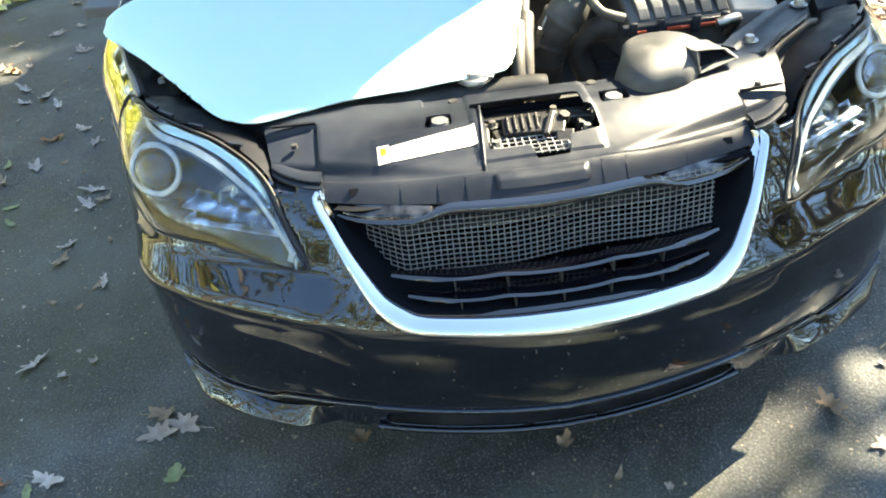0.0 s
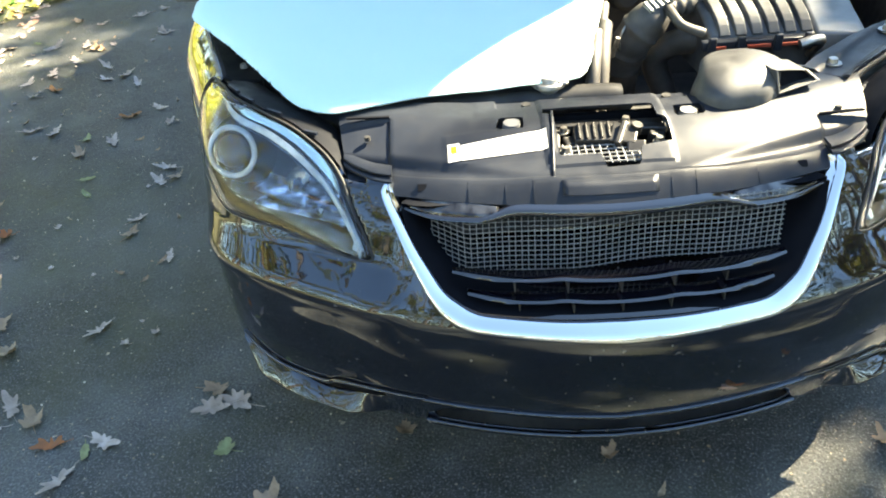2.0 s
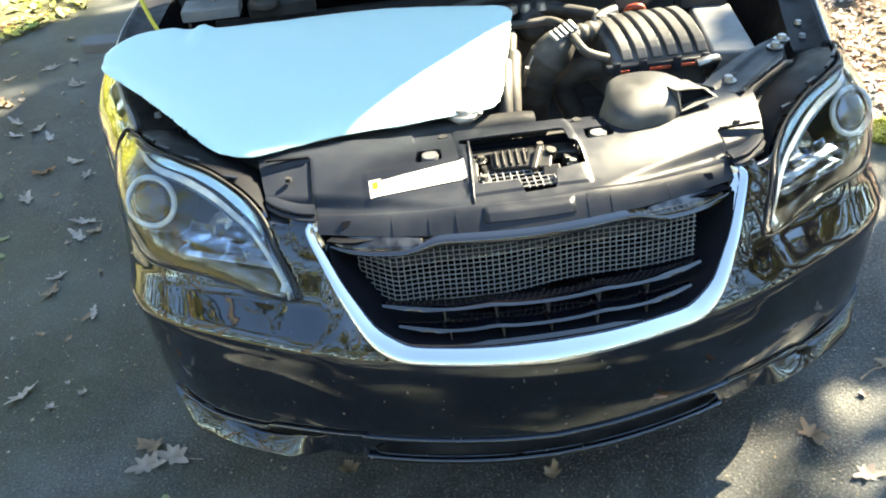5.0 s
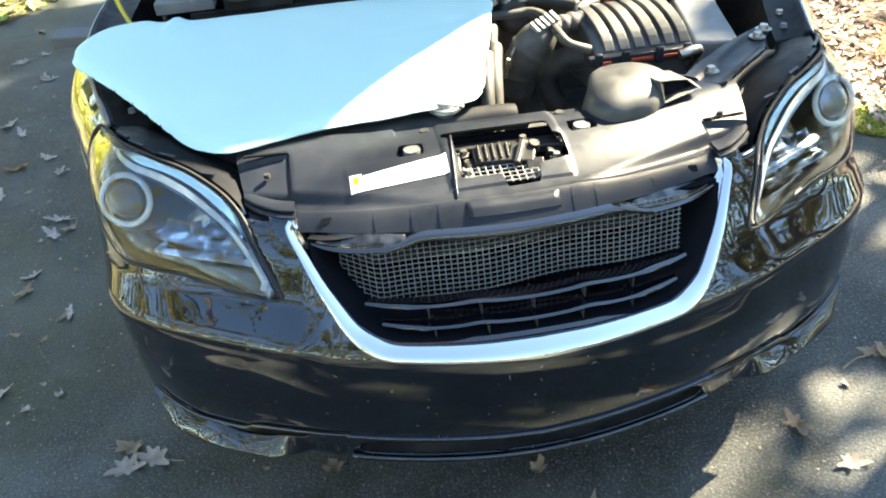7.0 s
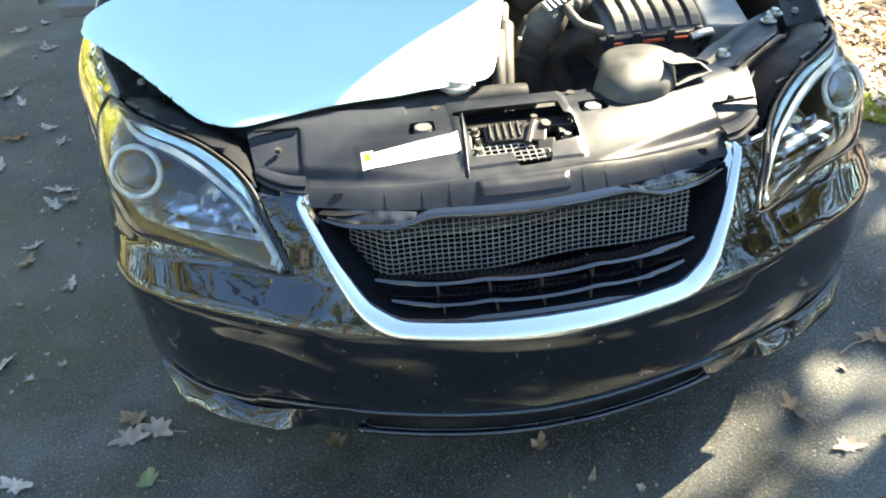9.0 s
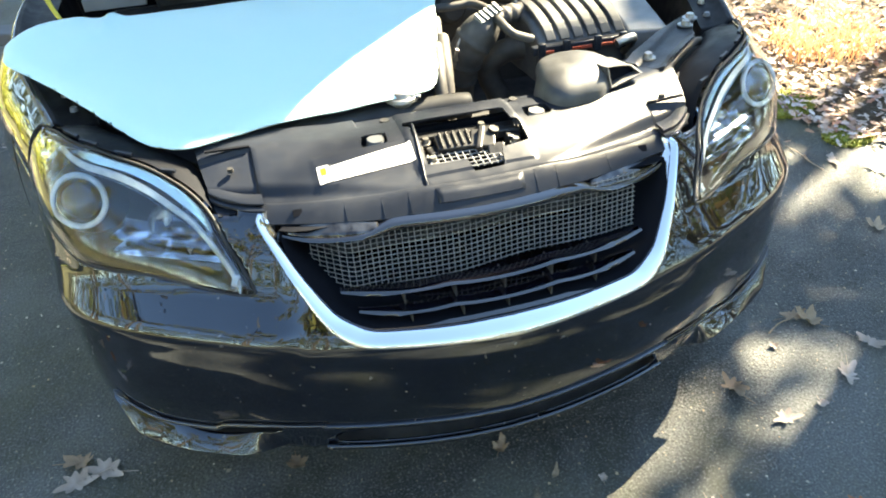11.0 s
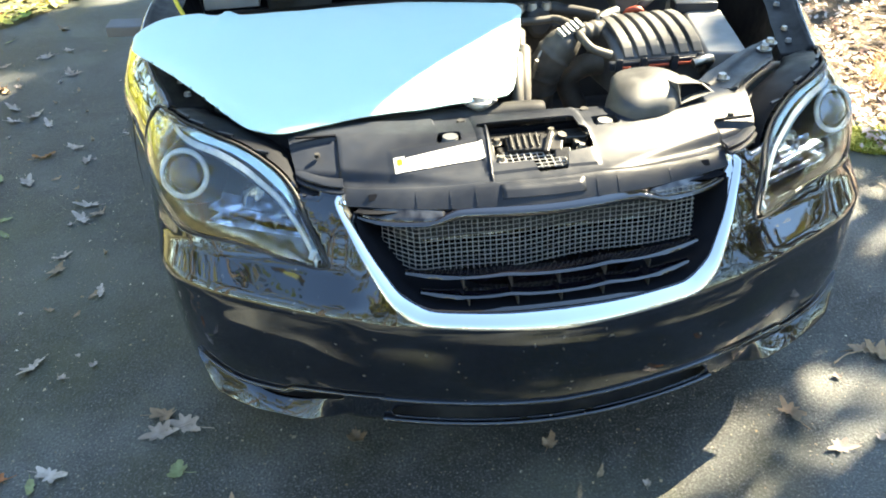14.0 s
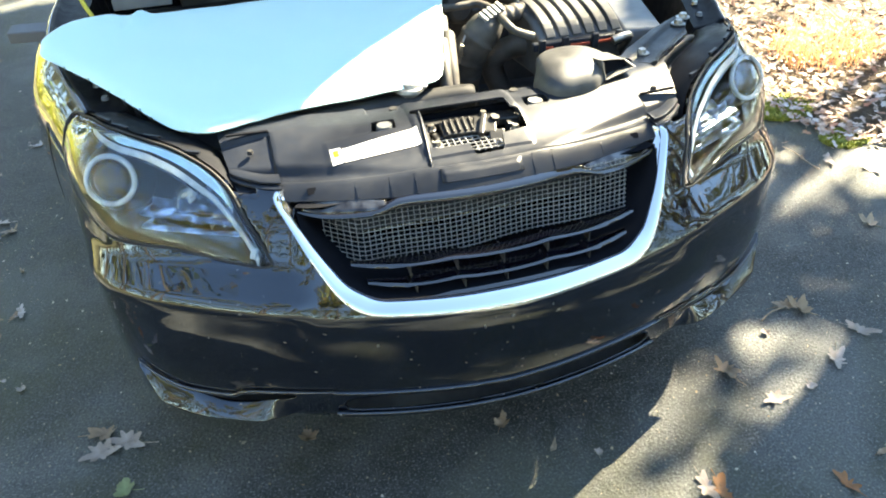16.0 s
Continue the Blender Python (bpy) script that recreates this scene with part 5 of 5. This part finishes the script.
litter("weed", 60, lambda r: (-2.98 + r.gauss(0, .12), 3.35 + r.gauss(0, .10), .06 + r.uniform(0, .09)), .045, WEED, "green leafy weed at the drive's edge", 35, .6)
for i, (x, y, z, rz, n) in enumerate(((.98, .19, .008, 20, .16), (1.62, .96, .006, 95, .20), (-2.35, 1.62, .006, 60, .18))):
    bm = bmesh.new()
    tube(bm, curve_points([pose(x, y, z, 0, 0, rz) @ Vector(q) for q in ((-n / 2, 0, 0), (-n / 6, .006, .003), (n / 6, -.004, .002), (n / 2, .003, 0))], 12), [.0028 - .00013 * k for k in range(12)], 6)
    tagged(part("twig", bm, TAN), "thin dry brown twig lying on asphalt", "twig", "twigs on the driveway")

# ---- trees round the drive, out of view, added for shade and reflections ----
BARK = material("bark", lambda nt, p: (put(nt, p.inputs["Base Color"], ramp(nt, fractal(nt, 10, 7, .7, stretch=(1, 1, .2)), (.3, (.05, .04, .03)), (.7, (.19, .155, .12)))), put(nt, p.inputs["Roughness"], .95), relief(nt, p, fractal(nt, 16, 6, .7, stretch=(1, 1, .15)), 1, .03)))
GOLD = island_mat("autumn_leaves", (.30, .29, .07), (.12, .17, .04), (.28, .20, .06), (.07, .11, .03), (.16, .09, .04), through_light=.3)


def tree(seed, height, crown_from, radius, trunk_r, leaves, leaf, sway=1.0):
    rnd = random.Random(seed)
    root = thing("tree", label="tall out-of-view autumn tree with thinning yellow-green leaves", category="tree", group="trees round the drive")
    bm = bmesh.new()
    bend = [(0, 0, 0)] + [(sway * rnd.gauss(0, .1 * k), sway * rnd.gauss(0, .1 * k), height * h) for k, h in ((1, .3), (2, .65), (3, 1))]
    line = curve_points(bend, 22)
    tube(bm, line, [trunk_r * (1.35 if k == 0 else 1) * (1 - .92 * k / 21) for k in range(22)], 12)
    tips = []
    for i in range(15):
        k = rnd.uniform(crown_from / height, .95)
        p = line[int(k * 21)]
        a = rnd.uniform(0, 6.28)
        L = radius * (1.15 - .75 * k) * rnd.uniform(.6, 1.2)
        limb = curve_points([p, p + Vector((math.cos(a) * L * .5, math.sin(a) * L * .5, L * .25)), p + Vector((math.cos(a) * L, math.sin(a) * L, L * rnd.uniform(.3, .7)))], 8)
        tube(bm, limb, [trunk_r * .34 * (1 - .11 * q) * (1.1 - k) for q in range(8)], 6)
        tips += [(limb[q], L * .30) for q in (4, 5, 6, 7)]
    tips += [(line[q], radius * .22) for q in (17, 19, 21)]
    part("trunk", bm, BARK, root, "grey-brown trunk and limbs")
    verts, faces = [], []
    for i in range(leaves):
        c, r = rnd.choice(tips)
        p = c + Vector((rnd.gauss(0, r * .6), rnd.gauss(0, r * .6), rnd.gauss(0, r * .45)))
        m = Euler((rnd.uniform(0, 6.28), rnd.uniform(-1, 1), rnd.uniform(0, 6.28))).to_matrix()
        s = leaf * rnd.uniform(.6, 1.3)
        k = len(verts)
        verts += [tuple(p + m @ Vector(q) * s) for q in ((0, -1, 0), (.6, -.1, .1), (.25, .6, 0), (0, 1, 0), (-.5, .35, .1), (-.55, -.3, 0))]
        faces.append(tuple(range(k, k + 6)))
    me = bpy.data.meshes.new("crown")
    me.from_pydata(verts, [], faces)
    me.materials.append(GOLD)
    ob = new("crown", me)
    ob.parent = root
    tagged(ob, "thin crown of yellow and green leaves")
    return root

# unseen trees, placed and sized by where their shadows should fall
shade_tree = tree(3, 6.95, 4.9, .55, .20, 2000, .06, .0)
shade_tree.location = (6.855, 3.590, 0)
twin_shade_tree = tree(9, 12.0, 4.7, 1.15, .46, 1300, .06, .0)
twin_shade_tree.location = (6.146, 2.307, 0)
slim_shade_tree = tree(29, 10.4, 8.7, .62, .05, 1700, .07, .0)
slim_shade_tree.location = (8.445, 3.91, 0)
thin_shade_tree = tree(27, 11.2, 9.0, 1.0, .07, 3200, .085, .0)
thin_shade_tree.location = (7.42, 4.06, 0)
near_shade_tree = tree(21, 10.5, 5.6, 1.7, .10, 9000, .10, .0)
near_shade_tree.location = (8.95, 1.70, 0)
young_shade_tree = tree(17, 6.6, 5.6, .55, .045, 520, .055, .0)
young_shade_tree.location = (7.40, 3.33, 0)
dapple_tree = tree(14, 18.5, 13.2, 2.4, .13, 480, .10, .0)
dapple_tree.location = (16.7, 7.95, 0)
roof_shade_tree = tree(8, 10.2, 5.6, 3.0, .2, 6000, .10)
roof_shade_tree.location = (7.6, 7.6, 0)
first = tree(4, 9.0, 2.2, 2.4, .17, 1500, .10)
first.location = (-8.5, -7.5, 0)
second = tree(5, 9.5, 2.4, 2.8, .2, 1800, .11)
second.location = (4.2, -18, 0)
third = tree(6, 6.5, 1.2, 2.2, .12, 2600, .09)
third.location = (-7.8, 2.0, 0)
for src, x, y, r, k in ((first, -3.6, -18, 40, .8), (first, 9.5, -13, 100, .8), (first, -11.5, -1.2, 200, 1.1), (first, 13.5, -5.5, 250, 1.0), (first, -11, 7, 300, 1.2),
                        (second, -9.5, -14, 20, .9), (second, 11, -15, 130, 1.0), (second, -14, 2.5, 220, 1.0), (second, 17, -8, 310, 1.0), (second, -8, 12, 60, 1.0), (second, 4, 19, 90, 1.1),
                        (first, -9.6, -4.2, 75, 1.05), (second, -12.2, -2.0, 150, .85), (third, -5.8, -10.5, 80, 1.0), (third, -6.6, 5.2, 210, 1.0), (third, 18, 2, 10, 1.2), (second, 11.8, -3.2, 40, 1.0), (second, 14.5, -1.4, 170, 1.1), (third, -7, 8.5, 120, 1.2)):
    copy_thing(src, pose(x, y, 0, 0, 0, r) @ Matrix.Scale(k, 4))
# further unseen copies, added to deepen shade on the drive
copy_thing(near_shade_tree, pose(5.6, 6.1, 0, 0, 0, 80))
for x, y, r in ((9.65, .90, 70), (10.9, -1.9, 190), (12.2, -4.4, 300)):
    copy_thing(roof_shade_tree, pose(x, y, 0, 0, 0, r))

# far woods that close the horizon
def woods_spot(rnd):
    a = rnd.uniform(0, 6.283)
    r = rnd.uniform(21, 30)
    top = 9.5 + 2.6 * noise.noise(Vector((3 * math.cos(a), 3 * math.sin(a), 0))) + 1.5 * noise.noise(Vector((9 * math.cos(a), 9 * math.sin(a), 4)))
    return r * math.sin(a), r * math.cos(a), .3 + (top - .3) * rnd.random() ** 1.25
WOODS = island_mat("woods_leaves", (.13, .14, .04), (.05, .08, .025), (.16, .14, .045), (.03, .055, .02), (.06, .08, .03), (.02, .035, .018), through_light=.25)
woods = litter("far_woods", 30000, woods_spot, .30, WOODS, "far autumn woods round the drive", 41, 1.4)
woods["category"] = "woods"
for i in range(36):
    a = i * .1745 + leaf_rng.uniform(-.06, .06)
    r = leaf_rng.uniform(16, 24)
    bm = bmesh.new()
    tube(bm, curve_points([(0, 0, 0), (leaf_rng.gauss(0, .15), leaf_rng.gauss(0, .15), 4), (leaf_rng.gauss(0, .4), leaf_rng.gauss(0, .4), 9)], 8), [.17 - .015 * k for k in range(8)], 8)
    t = part("bare_tree", bm, BARK)
    t.location = (r * math.sin(a), r * math.cos(a), 0)
    tagged(t, "bare grey-brown tree at the edge of the woods", "tree", "bare trees")
